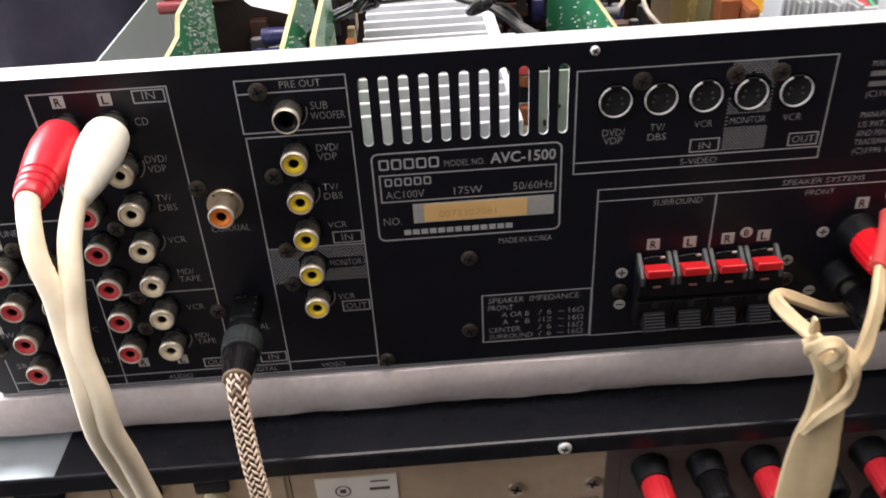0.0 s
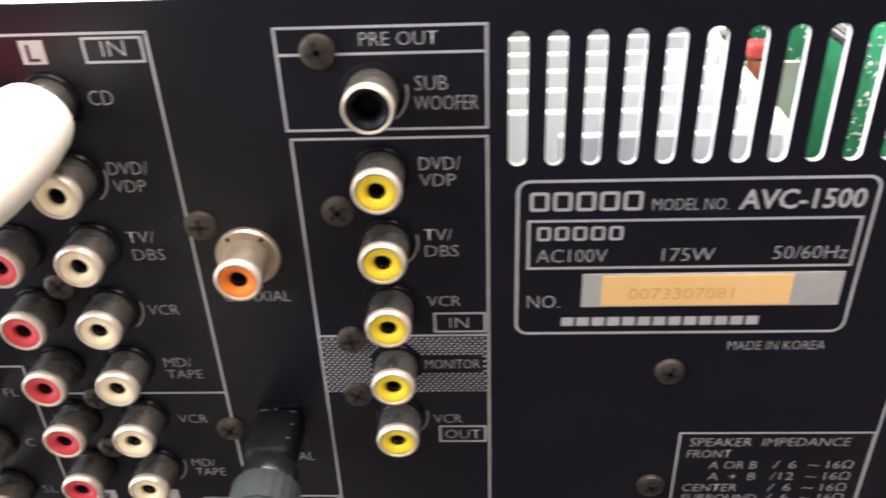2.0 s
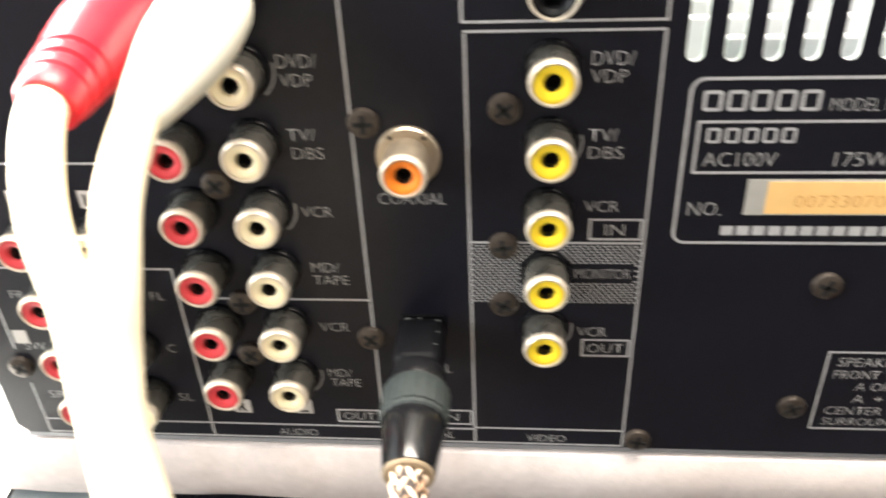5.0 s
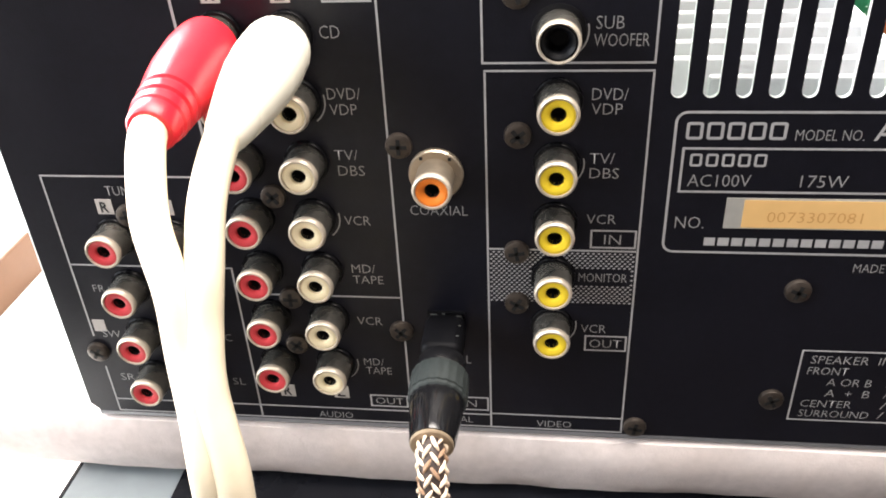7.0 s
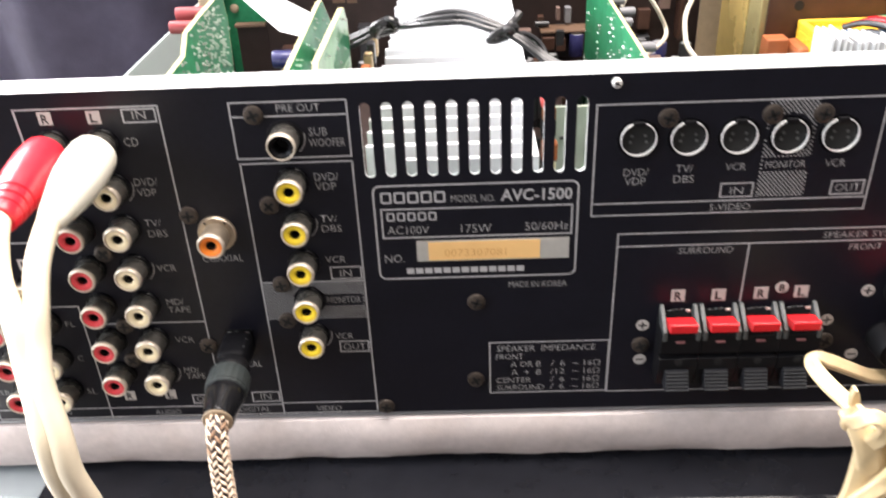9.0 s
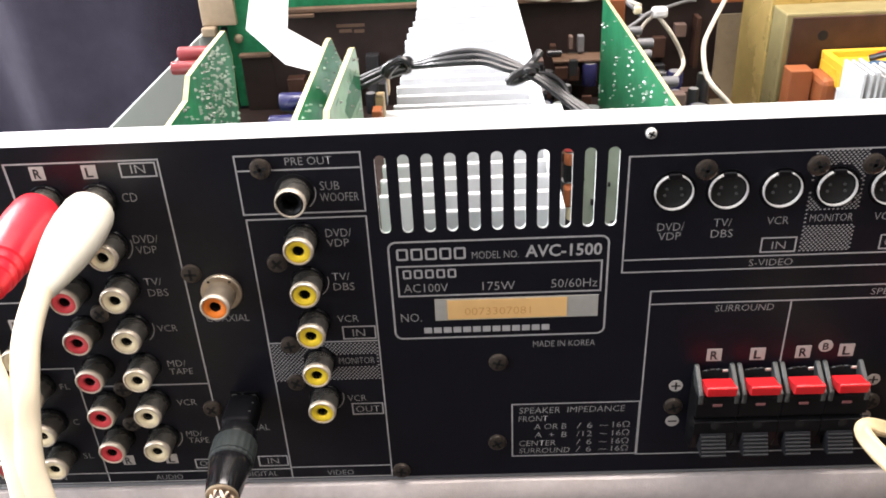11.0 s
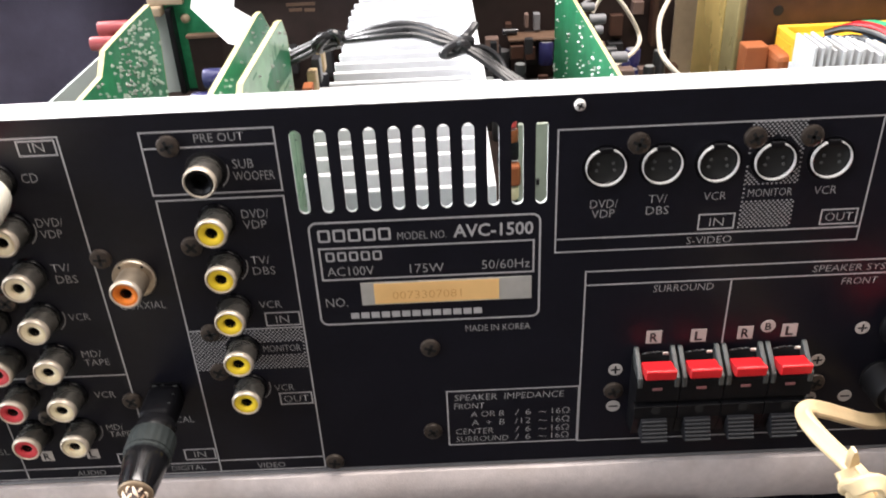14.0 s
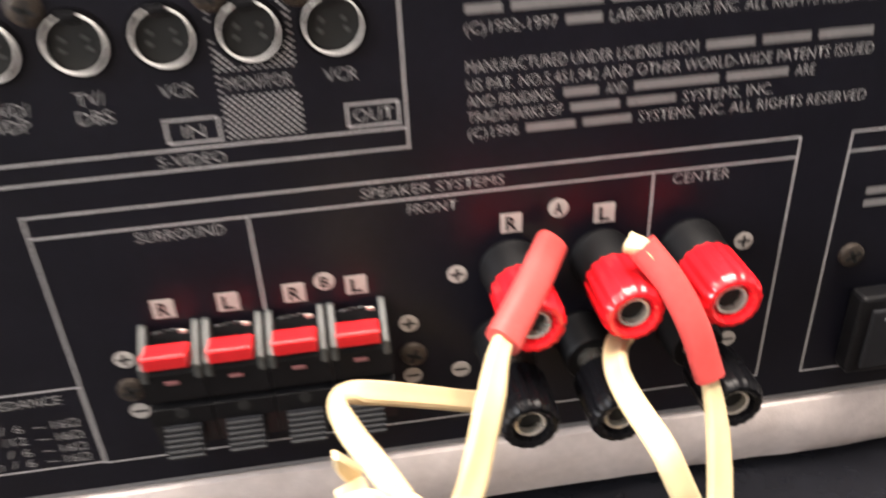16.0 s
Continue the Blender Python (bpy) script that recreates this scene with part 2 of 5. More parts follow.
# ---- building helpers (all sizes in millimetres) ----
K = 0.001


def part(name, bm, mat, parent=None, label="", smooth=False):
    me = bpy.data.meshes.new(name)
    bmesh.ops.recalc_face_normals(bm, faces=bm.faces)
    if smooth:
        for f in bm.faces:
            f.smooth = True
        for e in bm.edges:
            if len(e.link_faces) == 2 and e.calc_face_angle(0) > 0.6:
                e.smooth = False
    bm.to_mesh(me)
    bm.free()
    me.materials.append(mat)
    ob = new(name, me)
    if parent is not None:
        ob.parent = parent
    if label:
        ob["label"] = label
    return ob


def thing(name, label, category, group="", at=(0, 0, 0)):
    ob = new(name)
    ob.empty_display_size = 0.02
    ob.location = (at[0] * K, at[1] * K, at[2] * K)
    return tagged(ob, label, category, group)


def box(bm, x0, x1, y0, y1, z0, z1, bevel=0.0, seg=2):
    r = bmesh.ops.create_cube(bm, size=1.0)
    vs = r["verts"]
    bmesh.ops.scale(bm, verts=vs, vec=((x1 - x0) * K, (y1 - y0) * K, (z1 - z0) * K))
    bmesh.ops.translate(bm, verts=vs, vec=((x0 + x1) / 2 * K, (y0 + y1) / 2 * K, (z0 + z1) / 2 * K))
    if bevel:
        es = list({e for v in vs for e in v.link_edges})
        bmesh.ops.bevel(bm, geom=es, offset=bevel * K, segments=seg, affect="EDGES", profile=0.5)
    return bm


def boxed(*a, **k):
    return box(bmesh.new(), *a, **k)


def lathe(profile, centre, axis="-y", seg=28, bm=None, ribs=0, rib_depth=0.0, caps=True):
    """profile: (distance along the axis, radius); closed at both ends unless caps is off."""
    bm = bm or bmesh.new()
    rings = []
    for d, r in profile:
        ring = []
        for i in range(seg):
            a = 2 * math.pi * i / seg
            rr = r * (1 - (rib_depth if ribs and (i * ribs // seg) % 2 else 0))
            u, v = rr * math.cos(a), rr * math.sin(a)
            p = {"-y": (u, -d, v), "y": (u, d, v), "z": (u, v, d), "x": (d, u, v), "-x": (-d, u, v)}[axis]
            ring.append(bm.verts.new([(c + q) * K for c, q in zip(centre, p)]))
        rings.append(ring)
    for a, b in zip(rings, rings[1:]):
        for i in range(seg):
            bm.faces.new((a[i], a[(i + 1) % seg], b[(i + 1) % seg], b[i]))
    if caps:
        bm.faces.new(rings[0])
        bm.faces.new(rings[-1])
    return bm


def smooth_path(pts, steps=8):
    p = [Vector(q) for q in pts]
    p = [2 * p[0] - p[1]] + p + [2 * p[-1] - p[-2]]
    out = []
    for i in range(1, len(p) - 2):
        for s in range(steps):
            t = s / steps
            a, b, c, d = p[i - 1], p[i], p[i + 1], p[i + 2]
            out.append(0.5 * (2 * b + (c - a) * t + (2 * a - 5 * b + 4 * c - d) * t * t + (3 * b - a - 3 * c + d) * t ** 3))
    out.append(p[-2])
    return out


def frames_along(path, up=(0, 0, 1)):
    """Tangent, side and normal at each point, carried along without twist."""
    out = []
    side = None
    for i, q in enumerate(path):
        tan = (path[min(i + 1, len(path) - 1)] - path[max(i - 1, 0)]).normalized()
        if side is None:
            side = tan.cross(Vector(up))
            if side.length < 1e-4:
                side = tan.cross(Vector((1, 0, 0)))
        side = (side - tan * side.dot(tan)).normalized()
        out.append((tan, side, side.cross(tan).normalized()))
    return out


def sweep(bm, path, section, up=(0, 0, 1), scale=None, twist=None):
    """section: points (side, normal) of a closed outline; path in mm."""
    rings = []
    fr = frames_along(path, up)
    for i, (q, (tan, side, nor)) in enumerate(zip(path, fr)):
        s = scale(i / (len(path) - 1)) if scale else 1.0
        w = twist(i / (len(path) - 1)) if twist else 0.0
        cw, sw = math.cos(w), math.sin(w)
        ring = []
        for u, v in section:
            u2, v2 = (u * cw - v * sw) * s, (u * sw + v * cw) * s
            ring.append(bm.verts.new((q + side * u2 + nor * v2) * K))
        rings.append(ring)
    n = len(section)
    for a, b in zip(rings, rings[1:]):
        for i in range(n):
            bm.faces.new((a[i], a[(i + 1) % n], b[(i + 1) % n], b[i]))
    bm.faces.new(rings[0])
    bm.faces.new(rings[-1])
    return bm


def circle(r, n=12):
    return [(r * math.cos(2 * math.pi * i / n), r * math.sin(2 * math.pi * i / n)) for i in range(n)]


def oval(w, h, n=16, p=3.0):
    pts = []
    for i in range(n):
        a = 2 * math.pi * i / n
        c, s = math.cos(a), math.sin(a)
        pts.append((w * math.copysign(abs(c) ** (2 / p), c), h * math.copysign(abs(s) ** (2 / p), s)))
    return pts


def tube(name, pts, r, mat, parent, n=10, steps=8, label=""):
    return part(name, sweep(bmesh.new(), smooth_path(pts, steps), circle(r, n)), mat, parent, label, smooth=True)


PRINT_Y = -0.16


def strip(bm, x0, x1, z0, z1, y=PRINT_Y):
    v = [bm.verts.new((a * K, y * K, b * K)) for a, b in ((x0, z0), (x1, z0), (x1, z1), (x0, z1))]
    bm.faces.new(v)


def hline(parent, x0, x1, z, w=0.44, mat=None, y=PRINT_Y):
    bm = bmesh.new()
    strip(bm, x0, x1, z - w / 2, z + w / 2, y)
    return part("printed_line", bm, mat or M_PRINT, parent)


def vline(parent, x, z0, z1, w=0.44, mat=None, y=PRINT_Y):
    bm = bmesh.new()
    strip(bm, x - w / 2, x + w / 2, z0, z1, y)
    return part("printed_line", bm, mat or M_PRINT, parent)


def rect(parent, x0, x1, z0, z1, w=0.44, mat=None, y=PRINT_Y):
    """One printed frame with square corners."""
    h = w / 2
    bm = bmesh.new()
    a = [bm.verts.new((p * K, y * K, q * K)) for p, q in ((x0 - h, z0 - h), (x1 + h, z0 - h), (x1 + h, z1 + h), (x0 - h, z1 + h))]
    b = [bm.verts.new((p * K, y * K, q * K)) for p, q in ((x0 + h, z0 + h), (x1 - h, z0 + h), (x1 - h, z1 - h), (x0 + h, z1 - h))]
    for i in range(4):
        bm.faces.new((a[i], a[(i + 1) % 4], b[(i + 1) % 4], b[i]))
    return part("printed_frame", bm, mat or M_PRINT, parent)


def round_rect(bm, x0, x1, z0, z1, r, w=0.6, y=PRINT_Y):
    def ring(e):
        pts = []
        for cx, cz, a0 in ((x1 - r, z1 - r, 0), (x0 + r, z1 - r, 90), (x0 + r, z0 + r, 180), (x1 - r, z0 + r, 270)):
            for k in range(7):
                a = math.radians(a0 + 15 * k)
                pts.append(bm.verts.new(((cx + (r + e) * math.cos(a)) * K, y * K, (cz + (r + e) * math.sin(a)) * K)))
        return pts
    a, b = ring(w / 2), ring(-w / 2)
    n = len(a)
    for i in range(n):
        bm.faces.new((a[i], a[(i + 1) % n], b[(i + 1) % n], b[i]))


def text_mesh(text, weight):
    cu = bpy.data.curves.new("lettering", "FONT")
    cu.body, cu.resolution_u, cu.size, cu.offset = text, 2, 1.0, weight
    ob = bpy.data.objects.new("lettering", cu)
    scene.collection.objects.link(ob)
    dg = bpy.context.evaluated_depsgraph_get()
    me = bpy.data.meshes.new_from_object(ob.evaluated_get(dg))
    bpy.data.objects.remove(ob)
    bpy.data.curves.remove(cu)
    return me


def letter(text, x, z, h, w, parent, mat=None, y=PRINT_Y, slant=0.0, bold=-0.012):
    """Flat lettering on a surface that faces -y: baseline start (x, z), capital height h, full width w."""
    me = text_mesh(text, bold)
    me.name = "lettering"
    n = len(me.vertices)
    co = np.empty(n * 3)
    me.vertices.foreach_get("co", co)
    co = co.reshape(-1, 3)
    x0, x1 = co[:, 0].min(), co[:, 0].max()
    cap = 0.729
    sx = w / (x1 - x0)
    out = np.stack([(x + (co[:, 0] - x0) * sx + slant * co[:, 1] * h) * K, np.full(n, y * K), (z + co[:, 1] / cap * h) * K], 1)
    me.vertices.foreach_set("co", out.ravel())
    me.materials.clear()
    me.materials.append(mat or M_LETTER)
    me.update()
    ob = new("lettering", me)
    ob.parent = parent
    return ob


def bars(words, x, z, h, pitch, parent, mat=None, y=PRINT_Y, name="printed_bar"):
    """Writing that stays unlettered: one plain bar for each word length; a string in between is lettered."""
    bm = bmesh.new()
    cx = x
    some = False
    for wd in words:
        if isinstance(wd, str):
            ln = len(wd) * pitch
            letter(wd, cx, z, h, ln - 0.25 * pitch, parent, mat, y)
            cx += ln + pitch * 0.8
        else:
            ln = wd * pitch
            strip(bm, cx, cx + ln - 0.25 * pitch, z + 0.12 * h, z + 0.88 * h, y)
            some = True
            cx += ln + pitch * 0.8
    if some:
        part(name, bm, mat or M_BAR, parent)
    else:
        bm.free()


# ---- room ----
def room():
    for name, b, mat in (
        ("floor", (-1700, 2300, -1600, 480, -860, -850), M_FLOOR),
        ("ceiling", (-1700, 2300, -1600, 480, 1500, 1520), M_CEIL),
        ("wall_front", (-1700, 2300, -1620, -1600, -850, 1500), M_DIM),
        ("wall_right", (2300, 2320, -1600, 480, -850, 1500), M_WALL),
    ):
        tagged(part(name, boxed(*b), mat), "plain painted room surface" if "wall" in name else "plain room surface", name.split("_")[0], kind="structure")
    bm = bmesh.new()
    box(bm, -1720, -1700, -1600, 480, -850, 200)
    box(bm, -1720, -1700, -1600, 480, 1200, 1500)
    box(bm, -1720, -1700, -1600, -1000, 200, 1200)
    box(bm, -1720, -1700, 100, 480, 200, 1200)
    tagged(part("wall_left", bm, M_WALL), "painted wall with a window opening", "wall", kind="structure")
    bm = bmesh.new()
    box(bm, -1700, 2300, 460, 480, -850, -60)
    box(bm, -1700, 2300, 460, 480, 900, 1500)
    box(bm, -1700, -1225, 460, 480, -60, 900)
    box(bm, -415, 2300, 460, 480, -60, 900)
    tagged(part("wall_back", bm, M_WALL), "painted wall with a window opening", "wall", kind="structure")


room()


def curtain():
    bm = bmesh.new()
    nx, nz = 160, 12
    grid = []
    for i in range(nx + 1):
        x = -375 + 1500 * i / nx
        col = []
        for j in range(nz + 1):
            z = -700 + 2100 * j / nz
            f = 22 * math.sin(x / 34.0 + 0.6 * math.sin(x / 90)) + 9 * math.sin(x / 15.0 + z / 400) + 6 * noise.noise(Vector((x / 60, z / 300, 1)))
            col.append(bm.verts.new((x * K, (402 + f * 0.8) * K, z * K)))
        grid.append(col)
    for i in range(nx):
        for j in range(nz):
            bm.faces.new((grid[i][j], grid[i + 1][j], grid[i + 1][j + 1], grid[i][j + 1]))
    r = bmesh.ops.solidify(bm, geom=bm.faces[:], thickness=0.002)
    ob = part("curtain", bm, M_CURTAIN, smooth=True)
    tagged(ob, "dark navy fabric curtain hanging in soft folds behind the amplifier", "curtain")


curtain()


def stand():
    t = thing("equipment_stand", "white board stand that carries the stacked amplifiers", "stand", at=(0, 0, -200))
    part("shelf", boxed(-520, 420, -60, 420, -225 + 200, -200 + 200, 2), M_WHITEBOARD, t)
    part("side_board", boxed(-520, -500, -60, 420, -650, -25, 1), M_WHITEBOARD, t)
    part("side_board", boxed(400, 420, -60, 420, -650, -25, 1), M_WHITEBOARD, t)


stand()


def side_table():
    t = thing("side_table", "white bench top in bright light beside the amplifiers", "table", at=(0, 0, -40))
    part("bench_top", boxed(-900, -186, -60, 372, -52 + 40, -40 + 40, 1.5), M_WHITEBOARD, t)
    part("leg", boxed(-890, -860, -50, -20, -810, -12, 1), M_WHITEBOARD, t)
    part("leg", boxed(-290, -260, 330, 360, -810, -12, 1), M_WHITEBOARD, t)
    c = tagged(part("carton", boxed(-345, -260, 60, 126, -40, -20, 0.8), M_CARTON), "plain brown cardboard carton on the white bench", "box")
    return c


side_table()


# ---- lower receiver ----
def hex_post(parent, x, z, y0, red, scale=1.0, out=0.0, matt=False):
    """A screw-down speaker post: dark collar, fluted cap and metal socket."""
    s = scale
    c = 7.1 / 6.4 * s if matt else s
    col = part("binding_post", lathe([(0, 6.6 * c), (1.2, 6.8 * c), (2.0, 6.4 * c), (8.6, 6.25 * c), (9.6, 5.6 * c)], (x, y0, z), seg=32), M_COLLAR, parent, "", True)
    cap = (M_REDMATT if red else M_COLLAR) if matt else (M_KNOB if red else M_POSTK)
    if out:
        part("shaft", lathe([(8.0, 3.4), (10.0 + out, 3.4)], (x, y0, z), seg=20), M_SLEEVE, col, "bare metal shaft", True)
    y0 -= out
    s = 0.9 * s if matt else s
    part("cap", lathe([(8.8, 5.2 * s), (9.0, 6.0 * s), (9.8, 6.3 * s), (20.2, 6.3 * s), (21.5, 6.0 * s), (22.3, 5.3 * s), (22.4, 4.6 * s), (22.0, 4.0 * s), (20.6, 3.6 * s), (19.0, 3.55 * s)], (x, y0, z), seg=96, ribs=32, rib_depth=0.035), cap, col,
         "red fluted cap" if red else "black fluted cap", True)
    part("socket", lathe([(18.4, 3.5 * s), (20.7, 3.4 * s), (21.1, 3.1 * s), (20.9, 2.55 * s), (18.6, 2.4 * s)], (x, y0, z), seg=28), cap if matt else M_NICKEL, col, "banana socket", True)
    part("bore", lathe([(18.5, 2.45 * s), (19.4, 2.45 * s)], (x, y0, z), seg=20), M_HOLE, col)
    return col


def screw(parent, x, z, y=0.0, r=3.0, mat=None, name="screw", turn=0.3):
    head = part(name, lathe([(-0.5, r), (0.5, r), (1.0, r * 0.94), (1.25, r * 0.78), (1.35, r * 0.4)], (x, y, z), seg=24), mat or M_SCREW, parent, "", True)
    bm = bmesh.new()
    for k in (0, 1):
        vs = box(bmesh.new(), -r * 0.62, r * 0.62, -1.42, -1.0, -r * 0.15, r * 0.15)
        me = bpy.data.meshes.new("tmp")
        vs.to_mesh(me)
        vs.free()
        me.transform(Matrix.Translation((x * K, y * K, z * K)) @ Matrix.Rotation(turn + k * math.pi / 2, 4, "Y"))
        bm.from_mesh(me)
        bpy.data.meshes.remove(me)
    part("cross_slot", bm, M_HOLE, head)
    return head


def lower_receiver():
    t = thing("receiver", "champagne-backed receiver with a glossy black cover under the amplifier", "receiver", at=(0, 0, 0))
    bm = boxed(-178.5, 262, -20, 330, -28.5, -25, 1.2)
    box(bm, -178.5, 262, -20.0, -18.8, -33.5, -27, 0.3)
    part("top_cover", bm, M_GLOSS, t, "glossy black steel cover with a folded rear lip")
    p = part("rear_panel", boxed(-176.5, 259, -13, -11.5, -196, -28.6), M_BEIGE, t, "champagne-coloured rear panel")
    part("bottom_tray", boxed(-176.5, 259, -11.4, 325, -199, -196), M_BEIGE, t)
    screw(t, 44, -29.6, -20, 2.6, M_BRIGHT_SCREW, "cover_screw")
    # thin pale strip put in for the bright reflection on the black cover
    part("shine_strip", boxed(-176.5, -145.5, -19.2, 8, -25.2, -24.85, 0.1), M_SHINE, t, "pale strip for the bright reflection at the cover end")
    for x, z in ((26.5, -58), (57.5, -58), (-82, -55)):
        screw(t, x, z, -13, 3.5, M_TINNED, "panel_screw")
    part("terminal_plate", boxed(62, 254, -13.6, -12.9, -140, -34.2, 0.3), M_TERMINAL, t, "brownish terminal plate")
    bm = bmesh.new()
    round_rect(bm, 68, 250, -136, -43.5, 3.0, 0.5, -13.75)
    part("terminal_outline", bm, M_INK, t, "thin dark printed outline")
    for k, x in enumerate((79.5, 101.5, 123.5, 145.3, 167, 188.6, 210.4)):
        hex_post(t, x, -50.5, -13.4, k % 2 == 0, 1.0, matt=True)
        if k in (0, 2, 4):
            hex_post(t, x + 11, -79, -13.4, k == 2, 1.0, matt=True)
    lab = part("paper_label", boxed(-52.5, -20.5, -13.5, -12.9, -62.5, -44), M_PAPER, t, "white paper certification label")
    bm = bmesh.new()
    ring = [[bm.verts.new(((-42 + r * math.cos(q)) * K, -13.62 * K, (-51.5 + r * math.sin(q)) * K)) for r in (2.6, 3.2)] for q in [2 * math.pi * j / 20 for j in range(20)]]
    for a, b in zip(ring, ring[1:] + ring[:1]):
        bm.faces.new((a[0], a[1], b[1], b[0]))
    strip(bm, -43.2, -40.8, -52.6, -50.4, -13.62)
    strip(bm, -31.5, -23.5, -52.0, -50.4, -13.62)
    strip(bm, -31.0, -24.0, -47.4, -46.6, -13.62)
    strip(bm, -45.5, -24.0, -58.6, -57.6, -13.62)
    part("label_print", bm, M_INK, lab)
    rect(p, 10, 60, -110, -67, 0.4, M_INK, -13.12)
    rect(p, -54, 4, -110, -69, 0.4, M_INK, -13.12)
    vline(p, -62, -140, -40, 0.5, M_INK, -13.12)
    vline(p, -131, -140, -40, 0.5, M_INK, -13.12)
    bm = bmesh.new()
    strip(bm, 22, 48, -73, -69.5, -13.12)
    part("maker_mark", bm, M_INK, p)
    for x in (-118, -92):
        part("antenna_post", lathe([(0, 4.5), (16, 4.2), (18, 3.4)], (x, -13, -50), seg=24), M_WHITE, t, "ivory aerial post", True)
        part("terminal_block", boxed(x - 6, x + 7, -16, -12.9, -44.5, -38.5, 0.6), M_DGREY, t, "dark terminal block")
    part("aerial_plate", boxed(-127, -64, -13.7, -12.9, -120, -38, 0.3), M_BEIGE, t, "champagne aerial plate")
    part("flap", boxed(-166, -147, -15, -12.9, -42.7, -33, 2.5), M_GLOSS, t)
    part("flap", boxed(-140.5, -104, -15, -12.9, -37.5, -33, 1.5), M_GLOSS, t)
    for x in (-155, 236):
        for y in (20, 290):
            part("foot", lathe([(0, 14), (0.5, 15), (3, 14)], (x, y, -200), "z", 20), M_BLACK, t)


lower_receiver()


# ---- pad between the two ----
def pad():
    bm = bmesh.new()
    xs = [-198 + 4.0 * i for i in range(115)]
    prof = [(12, -24.9), (5.0, -24.6), (1.6, -22.5), (-0.6, -17), (-1.6, -11), (-1.4, -6), (-0.4, -3.0), (2.5, -1.95), (30, -1.85), (120, -1.85), (240, -1.85), (345, -1.9), (348, -24.8)]
    rows = []
    for x in xs:
        row = []
        for k, (y, z) in enumerate(prof):
            w = 0.65 * noise.noise(Vector((x / 36, k * 0.30, 3))) + 0.3 * noise.noise(Vector((x / 11, k * 0.6, 9)))
            soft = 1.0 if 1 <= k <= 6 else 0.0
            row.append(bm.verts.new((x * K, (y + 1.3 * w * soft) * K, (z + (0.5 * w if 1 <= k <= 5 else 0)) * K)))
        rows.append(row)
    for a, b in zip(rows, rows[1:]):
        for i in range(len(prof) - 1):
            bm.faces.new((a[i], a[i + 1], b[i + 1], b[i]))
        bm.faces.new((a[-1], a[0], b[0], b[-1]))
    bm.faces.new(rows[0])
    bm.faces.new(rows[-1])
    ob = part("felt_pad", bm, M_PAD, smooth=True)
    tagged(ob, "worn off-white felt pad lying between the two amplifiers", "pad")


pad()

# ---- amplifier ----
AMP = thing("amplifier", "black amplifier without its lid, cables plugged into the rear panel", "amplifier")
XL, XR, ZT = -165.0, 262.0, 120.0


def slot_outline(bm, x, z0, z1, r, y):
    vs = []
    for cz, a0 in ((z1 - r, 0), (z0 + r, 180)):
        for k in range(9):
            a = math.radians(a0 + 22.5 * k)
            vs.append(bm.verts.new(((x + r * math.cos(a)) * K, y * K, (cz + r * math.sin(a)) * K)))
    return vs


SLOTS = [-18.2 + 6.13 * i for i in range(11)]


def rear_panel():
    bm = bmesh.new()
    outer = [(XL, 2.5), (XL + 2.5, 0), (XR - 2.5, 0), (XR, 2.5), (XR, ZT - 1), (XR - 1, ZT), (XL + 1, ZT), (XL, ZT - 1)]
    loops = [[bm.verts.new((x * K, 0, z * K)) for x, z in outer]]
    for x in SLOTS:
        loops.append(slot_outline(bm, x, 90.6, 113.8, 1.52, 0.0))
    edges = []
    for lp in loops:
        for i in range(len(lp)):
            edges.append(bm.edges.new((lp[i], lp[(i + 1) % len(lp)])))
    bmesh.ops.triangle_fill(bm, use_beauty=True, use_dissolve=False, edges=edges)
    r = bmesh.ops.extrude_face_region(bm, geom=bm.faces[:])
    bmesh.ops.translate(bm, verts=[g for g in r["geom"] if isinstance(g, bmesh.types.BMVert)], vec=(0, 1.1 * K, 0))
    bm.normal_update()
    for f in bm.faces:
        c = f.calc_center_median()
        if c.y > 0.00105:
            f.material_index = 1
        if abs(f.normal.y) < 0.5:
            f.material_index = 1
    ob = part("rear_panel", bm, M_PANEL, AMP, "black powder-coated rear panel with slotted vent")
    ob.data.materials.append(M_STEEL)
    return ob


PANEL = rear_panel()


